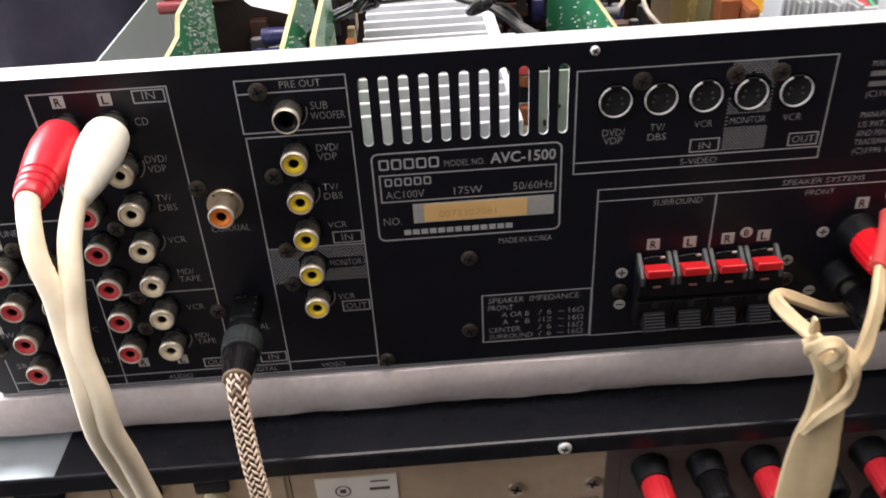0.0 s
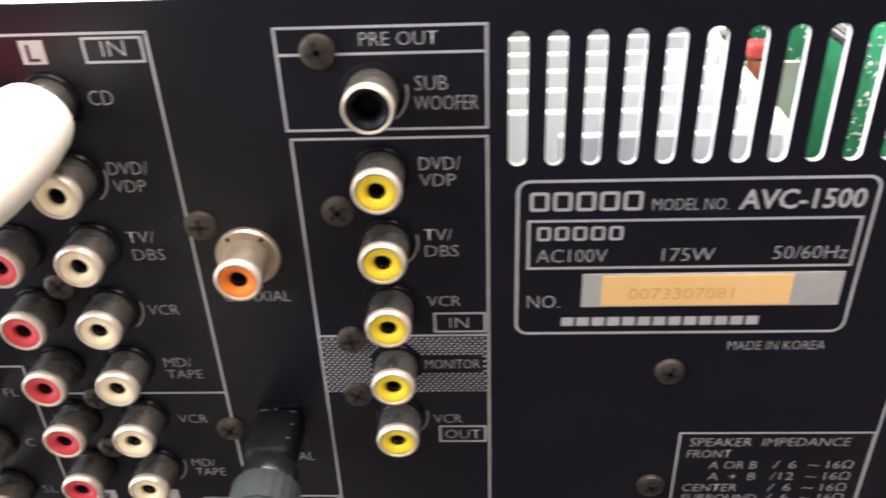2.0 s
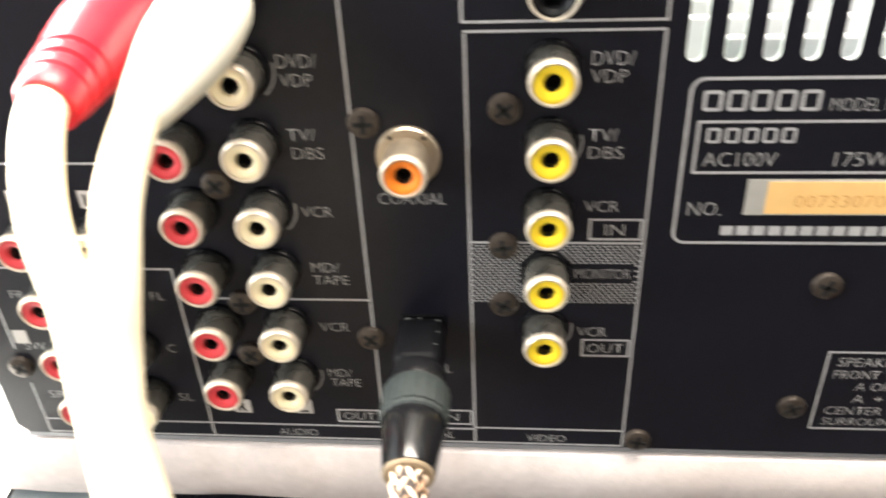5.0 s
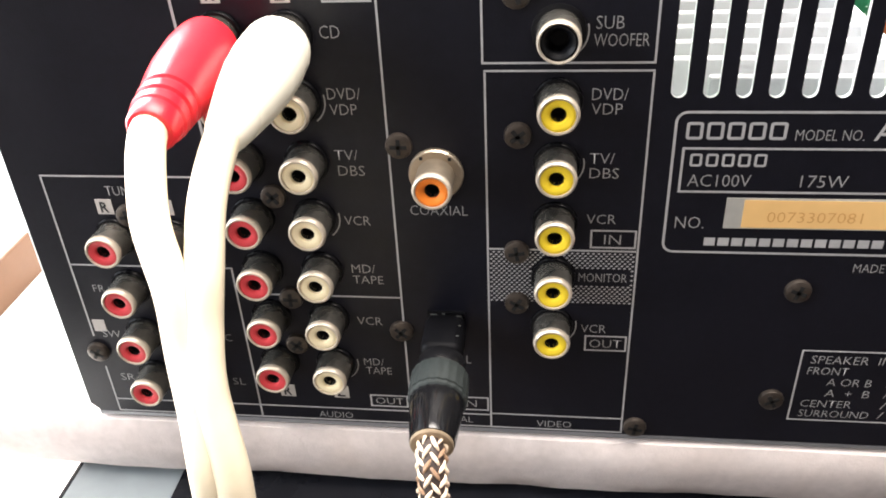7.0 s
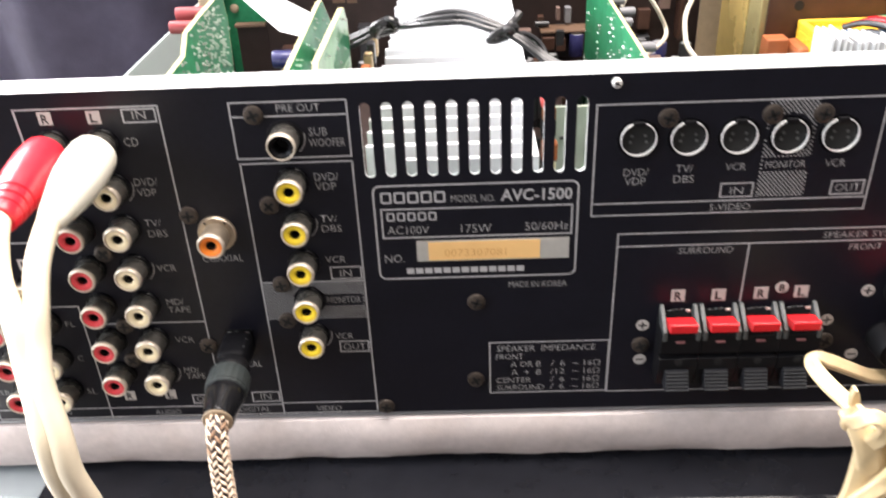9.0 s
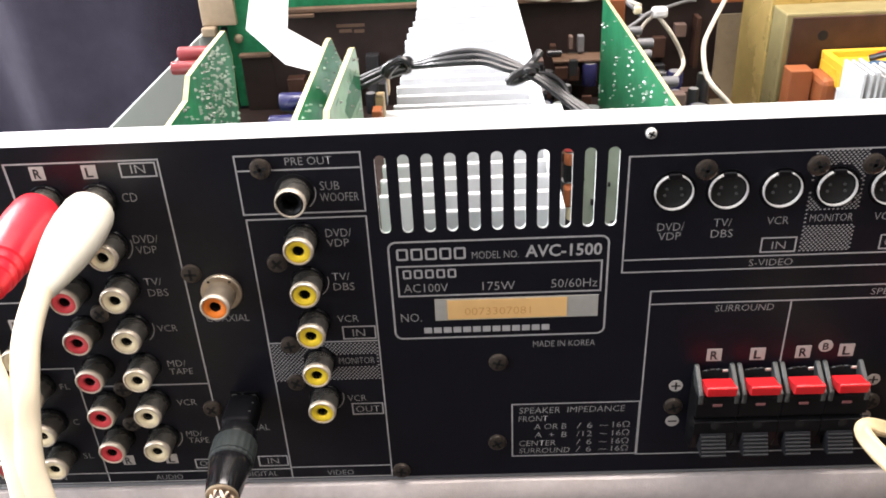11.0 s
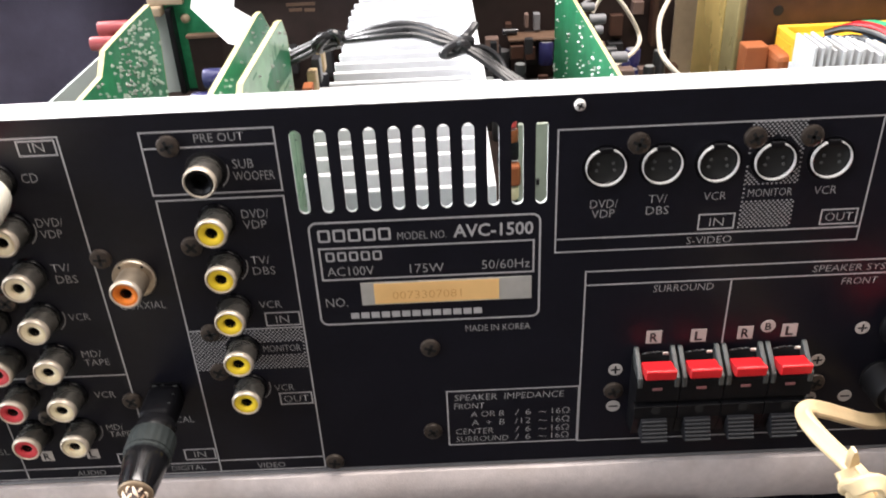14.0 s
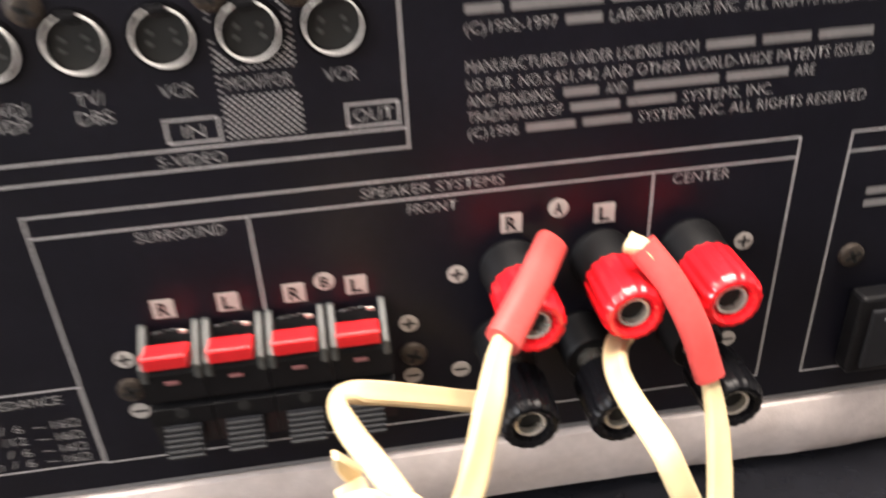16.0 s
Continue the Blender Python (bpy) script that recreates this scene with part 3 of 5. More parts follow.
def chassis():
    bm = boxed(XL + 0.6, XR - 0.6, 0.4, 11.0, 118.9, 120.25, 0.5, 2)
    part("top_flange", bm, M_STEEL, AMP, "bright bare-metal folded top flange", True)
    bm = boxed(XL + 0.3, XL + 1.6, 1.3, 338, 1.2, 61, 0.3)
    box(bm, XL + 0.3, XL + 1.6, 1.3, 14, 61, 118, 0.3)
    wall = part("side_wall", bm, M_SIDE, AMP, "galvanised side wall")
    bm = bmesh.new()
    arc = [Vector((XL + 1.9 + 13 - 13 * math.cos(a), 326 + 13 * math.sin(a), 31)) for a in [0.157 * q for q in range(11)]]
    sweep(bm, arc, [(-0.4, -29), (0.4, -29), (0.4, 30), (-0.4, 30)])
    part("rounded_corner", bm, M_SIDE, wall, "rounded inner corner of the wall", True)
    bm = boxed(XR - 1.6, XR - 0.3, 1.3, 338, 1.2, 61, 0.3)
    box(bm, XR - 1.6, XR - 0.3, 1.3, 14, 61, 118, 0.3)
    part("side_wall", bm, M_SIDE, AMP, "galvanised side wall")
    for x0, x1 in ((XL - 0.9, XL + 0.25), (XR - 0.25, XR + 0.9)):
        part("side_flange", boxed(x0, x1, 0.6, 14, 1.6, 118.6, 0.25), M_STEEL, AMP, "bright folded edge of the side wall", True)
    part("bottom_plate", boxed(XL + 0.4, XR - 0.4, 1.2, 338, 0.05, 1.15), M_STEEL, AMP)
    part("bottom_lip", boxed(XL + 1.5, XR - 1.5, 0.25, 4.0, -1.85, 0.1, 0.5), M_GREY, AMP, "worn grey folded bottom lip", True)
    for x in (XL + 0.8, XR - 0.8):
        for y in (30, 300):
            part("foot", boxed(x - (0 if x < 0 else 14), x + (14 if x < 0 else 0), y, y + 14, -1.85, 0.1, 0.4), M_BLACK, AMP)
    part("front_bulkhead", boxed(XL + 0.4, XR - 0.4, 346, 348, 0.1, 112, 0.3), M_BLACK, AMP)


chassis()


def printed_frames():
    P = PANEL
    bm = bmesh.new()
    round_rect(bm, -18.0, 43.0, 55.2, 87.7, 2.2, 0.55)
    part("printed_frame", bm, M_PRINT, P)
    rect(P, -16.0, 41.35, 70.0, 79.85, 0.5)
    bm = bmesh.new()
    v = [bm.verts.new((a * K, PRINT_Y * K, b * K)) for a, b in ((-118.2, 115.0), (-117.6, 115.0), (-116.2, 72.3), (-116.8, 72.3))]
    bm.faces.new(v)
    part("printed_line", bm, M_PRINT, P)
    for x0, x1, z in ((-118.2, -76.35, 115.1), (-157.6, -116.2, 72.0), (-157.3, -116.6, 47.9), (-112.8, -76.9, 40.7), (-156.6, -56.3, 4.8), (-157.1, -23.0, 0.7), (-55.7, -23.5, 5.3),
                      (-56.2, -23.0, 96.3), (-56.1, -23.5, 110.8), (-55.7, -23.5, 54.9), (47.4, 127.5, 79.6), (56.0, 206.5, 64.6), (218.3, 255.7, 64.6)):
        hline(P, x0, x1, z)
    for x, z0, z1 in ((-76.6, 1.0, 114.8), (-157.4, 26, 71.7), (-156.9, 1.0, 16), (-116.8, 1.0, 47.6), (-56.0, 1.0, 96.0), (-23.2, 1.0, 96.0), (96.0, 42.8, 64.3), (176.5, 48.0, 64.3)):
        vline(P, x, z0, z1)
    rect(P, -56.4, -23.2, 97.9, 115.1)
    for x0, x1, z0, z1 in ((-33.4, -23.9, 55.8, 60.1), (-33.4, -24.0, 27.0, 31.2), (-87.0, -77.6, 110.4, 114.3), (-86.8, -77.4, 6.2, 9.8), (-66.0, -56.7, 6.3, 10.4),
                           (84.8, 94.1, 80.8, 85.2), (117.0, 126.4, 80.7, 85.0)):
        rect(P, x0, x1, z0, z1, 0.42)
    rect(P, 47.1, 127.8, 75.6, 110.9)
    rect(P, 55.7, 206.8, 7.3, 69.05)
    rect(P, 16.1, 55.4, 7.75, 29.05)
    rect(P, 218.0, 256.0, 6.8, 69.0)


printed_frames()


def dot_field(x0, x1, z0, z1, clear, discs):
    bm = bmesh.new()
    j, z = 0, z0 + 0.3
    while z < z1 - 0.2:
        x = x0 + 0.3 + (0.58 if j % 2 else 0)
        while x < x1 - 0.2:
            if not any(a <= x <= b and c <= z <= d for a, b, c, d in clear) and not any((x - a) ** 2 + (z - c) ** 2 < r * r for a, c, r in discs):
                h = 0.34
                v = [bm.verts.new(((x + p) * K, PRINT_Y * K, (z + q) * K)) for p, q in ((h, 0.06), (0.12, h * 0.72), (-h * 0.8, h * 0.3), (-h, -0.06), (-0.12, -h * 0.72), (h * 0.8, -h * 0.3))]
                bm.faces.new(v)
            x += 1.16
        z += 0.63
        j += 1
    tagged(part("halftone_dots", bm, M_PRINT, PANEL, "fine printed dot pattern"), kind="stuff")


dot_field(-55.6, -23.4, 40.6, 54.7, [(-36.2, -24.4, 45.6, 50.2)], [(-41.4, 48, 5.2), (-41.4, 62, 5.0)])
dot_field(95.2, 109.2, 80.6, 110.8, [(95.6, 109, 88.8, 93.2)], [(102, 100.2, 6.6)])


def lettering():
    P = PANEL
    # rating plate: the maker's marks stay plain shapes
    for x0, z0, gw, gh, n, gap, w in ((-15.9, 81.8, 3.3, 3.8, 5, 0.72, 0.62), (-14.5, 75.8, 2.4, 2.9, 5, 0.77, 0.5), (-9.5, 56.7, 2.5, 2.4, 13, 0.36, 0.95)):
        for i in range(n):
            x = x0 + i * (gw + gap)
            bm = bmesh.new()
            if w < 0.9:
                round_rect(bm, x + w / 2, x + gw - w / 2, z0 + w / 2, z0 + gh - w / 2, w / 2 + 0.02, w)
            else:
                strip(bm, x, x + gw - 0.2, z0 + 0.2, z0 + gh - 0.2)
            part("maker_mark", bm, M_PRINT, P)
    letter("MODEL NO.", 5.2, 81.7, 2.5, 13.0, P)
    letter("AVC-1500", 20.0, 81.8, 3.9, 21.2, P, M_PRINT, slant=0.02, bold=0.016)
    letter("AC100V", -14.5, 71.2, 3.0, 12.6, P)
    letter("175W", 7.9, 71.2, 3.0, 9.2, P)
    letter("50/60Hz", 27.4, 71.4, 3.0, 13.0, P)
    letter("NO.", -16.0, 61.1, 3.1, 6.0, P)
    letter("MADE IN KOREA", 22.4, 50.8, 2.3, 18.2, P)
    letter("SPEAKER  IMPEDANCE", 18.3, 25.3, 2.5, 32.6, P, slant=0.1)
    letter("FRONT", 18.1, 22.0, 2.4, 9.0, P, slant=0.1)
    letter("A OR B", 23.0, 18.7, 2.4, 10.0, P, slant=0.1)
    letter("A  +  B", 23.2, 15.3, 2.4, 10.0, P, slant=0.1)
    letter("CENTER", 18.2, 11.9, 2.4, 11.6, P, slant=0.1)
    letter("SURROUND", 18.3, 8.8, 2.3, 16.0, P, slant=0.1)
    for z, n in ((18.8, " 6"), (15.4, "12"), (12.0, " 6"), (8.9, " 6")):
        letter("/" + n.strip() if n == "12" else "/", 36.4, z, 2.4, 4.8 if n == "12" else 1.3, P)
        if n != "12":
            letter("6", 39.6, z, 2.4, 1.6, P)
        letter("~", 43.6, z, 2.4, 2.4, P)
        letter("16\u03a9", 47.6, z, 2.4, 5.3, P)
    # video
    letter("PRE OUT", -43.1, 112.0, 2.4, 12.3, P)
    letter("SUB", -34.7, 104.5, 2.7, 5.2, P)
    letter("WOOFER", -35.0, 101.1, 2.7, 10.4, P)
    letter("DVD/", -34.8, 90.2, 2.7, 7.0, P)
    letter("VDP", -34.8, 87.1, 2.6, 6.1, P)
    letter("TV/", -34.6, 76.2, 2.6, 5.0, P)
    letter("DBS", -34.5, 72.8, 2.6, 6.0, P)
    letter("VCR", -34.6, 61.8, 2.5, 6.2, P)
    letter("IN", -30.6, 56.6, 2.7, 3.6, P)
    letter("MONITOR", -35.7, 46.6, 2.5, 10.7, P)
    letter("VCR", -34.6, 32.2, 2.5, 5.8, P)
    letter("OUT", -32.4, 27.8, 2.6, 7.4, P)
    letter("VIDEO", -44.4, 1.5, 2.2, 8.7, P)
    # audio
    letter("IN", -84.2, 111.3, 2.8, 3.8, P)
    letter("CD", -88.4, 103.1, 2.8, 4.1, P)
    letter("DVD/", -88.4, 90.3, 2.7, 6.9, P)
    letter("VDP", -88.2, 86.9, 2.6, 5.7, P)
    letter("TV/", -88.4, 76.5, 2.6, 5.0, P)
    letter("DBS", -88.0, 72.8, 2.6, 5.8, P)
    letter("VCR", -88.0, 60.4, 2.5, 5.9, P)
    letter("MD/", -87.7, 47.5, 2.5, 5.5, P)
    letter("TAPE", -87.7, 44.5, 2.4, 7.2, P)
    letter("VCR", -87.9, 32.4, 2.5, 6.1, P)
    letter("MD/", -87.5, 19.7, 2.4, 5.0, P)
    letter("TAPE", -87.2, 16.9, 2.4, 6.5, P)
    letter("AUDIO", -101.2, 1.4, 2.2, 9.0, P)
    letter("OUT", -85.6, 6.9, 2.3, 7.2, P)
    letter("TUNER", -142.8, 67.1, 2.6, 9.0, P)
    letter("FR", -153.4, 40.0, 2.2, 3.0, P)
    letter("SW", -154.8, 25.8, 2.4, 4.8, P)
    letter("SR", -153.6, 11.5, 2.4, 3.9, P)
    letter("FL", -122.8, 40.0, 2.2, 3.0, P)
    letter("C", -122.4, 25.8, 2.4, 1.8, P)
    letter("SL", -122.9, 11.5, 2.4, 3.4, P)
    letter("EXT. IN", -141.0, 2.1, 1.9, 10.0, P)
    letter("COAXIAL", -72.9, 63.3, 2.6, 12.6, P)
    letter("OPTICAL", -72.6, 21.5, 2.6, 12.0, P)
    letter("IN", -63.2, 7.2, 2.5, 3.6, P)
    letter("DIGITAL", -71.3, 1.8, 2.2, 10.6, P)
    # s-video
    letter("DVD/", 55.9, 88.5, 2.6, 7.2, P)
    letter("VDP", 56.4, 85.6, 2.6, 6.0, P)
    letter("TV/", 71.0, 89.3, 2.6, 4.8, P)
    letter("DBS", 70.6, 85.9, 2.6, 5.9, P)
    letter("VCR", 85.3, 89.4, 2.5, 5.8, P)
    letter("IN", 87.7, 81.6, 2.6, 3.7, P)
    letter("MONITOR", 96.7, 89.8, 2.4, 11.4, P)
    letter("VCR", 113.8, 89.7, 2.5, 5.8, P)
    letter("OUT", 118.2, 81.6, 2.6, 7.2, P)
    letter("S-VIDEO", 82.2, 76.4, 2.3, 12.0, P)
    # speakers
    letter("SURROUND", 74.6, 61.4, 2.4, 16.6, P, slant=0.1)
    letter("SPEAKER SYSTEMS", 117.9, 65.7, 2.2, 27.9, P, slant=0.1)
    letter("FRONT", 126.6, 61.2, 2.3, 9.7, P, slant=0.1)
    letter("CENTER", 180.6, 61.5, 2.4, 12.0, P, slant=0.1)
    bars([6], 224.0, 53.6, 2.3, 1.75, P)
    bars([6], 224.0, 50.6, 2.3, 1.75, P)
    # licence notices, with the firms' names as bars
    pt = 1.42
    for z, words in (
        (106.0, ["MANUFACTURED UNDER LICENSE FROM", 5, 12]),
        (102.6, [7, 3, 9, "AND THE", 8, "ARE", 10, 2]),
        (99.2, [5, 12, 9, 11]),
        (95.9, ["(C)1992-1997", 5, "LABORATORIES INC. ALL RIGHTS RESERVED"]),
        (88.8, ["MANUFACTURED UNDER LICENSE FROM", 7, 7, 8]),
        (85.4, ["US PAT. NO.5,451,942 AND OTHER WORLD-WIDE PATENTS ISSUED"]),
        (82.2, ["AND PENDING.", 5, "AND", 12, 9, "ARE"]),
        (79.1, ["TRADEMARKS OF", 7, 7, "SYSTEMS, INC."]),
        (75.9, ["(C)1996", 7, 7, "SYSTEMS, INC. ALL RIGHTS RESERVED"]),
    ):
        bars(words, 139.2, z, 2.25, pt, P)


lettering()


def patches():
    """Small light squares and discs with a cut-out mark."""
    def square(x, z, s, mark):
        ob = part("printed_patch", boxed(x - s / 2, x + s / 2, -0.15, -0.02, z - s / 2, z + s / 2), M_PATCH, PANEL)
        if mark:
            letter(mark, x - s * 0.26, z - s * 0.36, s * 0.72, s * 0.52, PANEL, M_MARKINK, -0.22, bold=0.022)
    for x, z, c in ((76.2, 45.9, "R"), (89.0, 45.8, "L"), (102.3, 46.1, "R"), (114.9, 46.3, "L"), (147.3, 56.7, "R"), (166.7, 56.6, "L"), (-109.4, 112.3, "R"), (-95.4, 112.2, "L"),
                    (-144.1, 64.1, "R"), (-129.6, 64.1, "L"), (-108.6, 10.2, "R"), (-94.4, 10.4, "L")):
        square(x, z, 4.4 if z < 60 and x > 0 else 3.9, c)

    def disc(x, z, mark):
        part("printed_patch", lathe([(0.02, 2.1), (0.15, 2.1)], (x, 0, z), seg=28), M_PATCH, PANEL)
        if mark in "AB":
            letter(mark, x - 0.9, z - 1.3, 2.6, 1.8, PANEL, M_MARKINK, -0.22, bold=0.018)
        else:
            bm = bmesh.new()
            strip(bm, x - 1.4, x + 1.4, z - 0.28, z + 0.28, -0.22)
            if mark == "+":
                strip(bm, x - 0.28, x + 0.28, z - 1.4, z + 1.4, -0.24)
            part("polarity_mark", bm, M_MARKINK, PANEL)
    for x, z, c in ((108.6, 48.0, "B"), (157.0, 58.9, "A"), (65.9, 34.6, "+"), (66.0, 20.7, "-"), (125.0, 34.9, "+"), (125.0, 20.8, "-"), (135.8, 45.9, "+"), (135.7, 20.8, "-"), (198.1, 45.8, "+"), (197.8, 19.6, "-")):
        disc(x, z, c)
    part("printed_patch", boxed(-156.6, -153.4, -0.15, -0.02, 27.6, 31.2), M_PATCH, PANEL)
    # small curved ticks that tie a caption to its jack
    for cx, cz in ((-94.7, 90), (-94.7, 62.1), (-94.7, 20.2), (-41.7, 104.2), (-41.4, 76.1), (-41.4, 34.2)):
        bm = bmesh.new()
        ring = []
        for k in range(7):
            a = math.radians(-52 + 11 * k)
            ring.append([bm.verts.new(((cx + r * math.cos(a)) * K, PRINT_Y * K, (cz + r * math.sin(a)) * K)) for r in (5.55, 5.85)])
        for a, b in zip(ring, ring[1:]):
            bm.faces.new((a[0], a[1], b[1], b[0]))
        part("printed_tick", bm, M_LETTER, PANEL)
    st = part("serial_sticker", boxed(-6.0, 40.9, -0.2, -0.02, 61.3, 68.6), M_STICKER, PANEL, "silver serial sticker with an orange centre")
    part("sticker_centre", boxed(-2.4, 32.0, -0.3, -0.16, 61.6, 68.2), M_STICKER_O, PANEL, "orange sticker field")
    letter("0073307081", 2.6, 63.0, 2.7, 19.0, PANEL, M_STICKER_T, -0.36)


patches()


# ---- sockets on the panel ----
def phono_jack(insert, label):
    """A panel phono socket at the origin, facing -y."""
    sl = part("phono_jack", lathe([(0, 5.0), (0.6, 4.95), (0.9, 4.75), (1.0, 4.3)], (0, 0, 0), seg=36), M_POSTK, AMP, label, True)
    part("sleeve", lathe([(0.3, 4.2), (6.2, 4.1), (6.8, 4.0), (6.8, 3.45), (3.2, 3.4)], (0, 0, 0), seg=32), M_SLEEVE, sl, "satin metal sleeve", True)
    part("rim", lathe([(6.3, 3.4), (6.5, 4.1), (7.1, 4.2), (7.75, 4.05), (8.05, 3.75), (8.0, 3.45), (7.4, 3.3), (6.3, 3.4)], (0, 0, 0), seg=36, caps=False), M_RIM, sl, "nickel rim", True)
    part("insert", lathe([(6.2, 3.36), (7.7, 3.36), (7.8, 3.1), (7.72, 2.4), (7.5, 1.75), (7.0, 1.55), (6.2, 1.5), (3.6, 1.45)], (0, 0, 0), seg=32, caps=False), insert, sl, "", True)
    part("contact_hole", lathe([(3.4, 1.8), (3.7, 1.8)], (0, 0, 0), seg=20), M_HOLE, sl)
    part("contact_wall", lathe([(3.6, 1.43), (6.9, 1.52)], (0, 0, 0), seg=20, caps=False), M_HOLE, sl)
    return sl


def place_all(first, spots):
    first.matrix_basis = pose(spots[0][0] * K, 0, spots[0][1] * K)
    for x, z in spots[1:]:
        copy_thing(first, pose(x * K, 0, z * K))


rows_z = [90.0, 76.1, 62.1, 48.1, 34.2, 20.2]
place_all(phono_jack(M_YELLOW, "yellow video phono socket"), [(-41.4, z) for z in rows_z[:5]])
place_all(phono_jack(M_WHITE, "ivory left-channel phono socket"), [(-94.7, z) for z in rows_z] + [(-94.7, 104.0)] + [(-128.9, z) for z in (56.2, 42.0, 27.7, 13.9)])
place_all(phono_jack(M_RED, "red right-channel phono socket"), [(-109.0, z) for z in rows_z] + [(-109.0, 104.0)] + [(-143.2, z) for z in (56.2, 41.8, 27.5, 13.7)])


def sub_jack():
    sl = part("phono_jack", lathe([(0, 5.3), (0.35, 5.25), (0.5, 4.9)], (0, 0, 0), seg=32), M_BLACK, AMP, "black subwoofer phono socket", True)
    part("sleeve", lathe([(0.3, 4.3), (5.6, 4.15), (6.6, 4.1), (6.6, 3.7), (3.0, 3.6)], (0, 0, 0), seg=32), M_SLEEVE, sl, "satin metal sleeve", True)
    part("rim", lathe([(5.6, 3.7), (5.8, 4.1), (6.6, 4.2), (7.4, 4.1), (7.7, 3.85), (7.6, 3.6), (6.8, 3.45), (5.6, 3.7)], (0, 0, 0), seg=36, caps=False), M_RIM, sl, "nickel rim", True)
    part("insert", lathe([(6.0, 3.6), (7.2, 3.6), (7.3, 3.1), (6.9, 2.6), (6.2, 2.0), (5.0, 1.85), (3.2, 1.8)], (0, 0, 0), seg=32, caps=False), M_POSTK, sl, "glossy black insert", True)
    part("contact_hole", lathe([(3.0, 1.9), (3.3, 1.9)], (0, 0, 0), seg=20), M_HOLE, sl)
    sl.matrix_basis = pose(-0.0417, 0, 0.1042)


def coax_jack():
    bm = lathe([(0.0, 5.9), (0.9, 5.9), (1.3, 5.6), (1.35, 4.4)], (0, 0, 0), seg=40)
    fl = part("coaxial_jack", bm, M_TINNED, AMP, "orange coaxial digital socket on a metal flange", True)
    part("neck", lathe([(1.2, 4.1), (7.4, 4.05), (7.9, 4.0), (7.9, 3.45), (4.2, 3.4)], (0, 0, 0), seg=32), M_TINNED, fl, "", True)
    part("rim", lathe([(7.4, 3.4), (7.6, 4.1), (8.3, 4.22), (8.8, 4.05), (9.05, 3.75), (9.0, 3.45), (8.4, 3.3), (7.4, 3.4)], (0, 0, 0), seg=36, caps=False), M_RIM, fl, "nickel rim", True)
    part("insert", lathe([(7.2, 3.36), (8.7, 3.36), (8.78, 3.05), (8.6, 2.4), (8.15, 1.65), (7.2, 1.5), (4.6, 1.45)], (0, 0, 0), seg=32, caps=False), M_ORANGE, fl, "orange insert", True)
    part("contact_hole", lathe([(4.4, 1.8), (4.7, 1.8)], (0, 0, 0), seg=20), M_HOLE, fl)
    part("contact_wall", lathe([(4.6, 1.43), (7.9, 1.52)], (0, 0, 0), seg=20, caps=False), M_HOLE, fl)
    for a in (0.9, 2.2):
        part("flange_notch", boxed(5.0 * math.cos(a) - 0.35, 5.0 * math.cos(a) + 0.35, -1.45, -0.9, 5.0 * math.sin(a) - 0.35, 5.0 * math.sin(a) + 0.35), M_HOLE, fl)
    fl.matrix_basis = pose(-0.0667, 0, 0.0736)


sub_jack()
coax_jack()


def s_video():
    base = part("s_video_socket", lathe([(0, 6.0), (0.2, 6.0), (0.28, 5.0)], (0, 0, 0), seg=36), M_NOSE, AMP, "round s-video socket", True)
    bm = bmesh.new()
    path = []
    for k in range(41):
        a = math.radians(112 + 316 * k / 40)
        path.append(Vector((5.0 * math.cos(a), -0.75, 5.0 * math.sin(a))))
    sweep(bm, path, [(-0.14, -0.6), (0.14, -0.6), (0.14, 0.4), (0.06, 0.5), (-0.06, 0.5), (-0.14, 0.4)], up=(0, 1, 0))
    part("shell", bm, M_CHROME, base, "bright metal shell ring", True)
    part("core", lathe([(0.1, 4.5), (0.32, 4.5), (0.36, 4.3)], (0, 0, 0), seg=32), M_HOLE, base, "", True)
    bm = bmesh.new()
    for x, z in ((-1.9, 0.9), (1.9, 0.9), (-2.3, -1.0), (2.3, -1.0)):
        lathe([(0.2, 0.42), (0.6, 0.42)], (x, 0, z), seg=8, bm=bm)
    part("pin_hole", bm, M_CHEEK, base)
    bm = boxed(-1.6, 1.6, -1.2, -0.1, 3.6, 5.3, 0.3)
    part("key", bm, M_BLACK, base)
    place_all(base, [(59.3, 100.4), (73.6, 100.3), (87.8, 100.2), (102.1, 100.0), (116.3, 99.9)])


s_video()

for i, (sx, sz) in enumerate(((12.0, 45.7), (11.3, 14.0), (-20.0, 3.0), (-49.4, 82.6), (-74.3, 80.1), (-77.2, 31.0), (-49.6, 54.3), (-49.5, 40.4), (-49.8, 111.4), (67.3, 106.5), (96.3, 106.6), (110.5, 106.4),
                              (-103.4, 67.6), (-103.3, 39.9), (-103.7, 26.0), (-138.7, 62.0), (-157.4, 21.0), (65.7, 26.9), (125.5, 26.9), (223.9, 39.0))):
    screw(AMP, sx, sz, 0, 2.9, M_SCREW, "screw", 0.35 + 0.7 * i)
# bright head standing in for the glint of a lid screw hole
screw(AMP, 52.1, 117.3, 0, 1.45, M_BRIGHT_SCREW, "screw", 0.5)


def prism(bm, x0, x1, outline_yz):
    """A solid with the given (y, z) outline between x0 and x1."""
    a = [bm.verts.new((x0 * K, y * K, z * K)) for y, z in outline_yz]
    b = [bm.verts.new((x1 * K, y * K, z * K)) for y, z in outline_yz]
    n = len(a)
    bm.faces.new(a)
    bm.faces.new(b)
    for i in range(n):
        bm.faces.new((a[i], a[(i + 1) % n], b[(i + 1) % n], b[i]))
    return bm


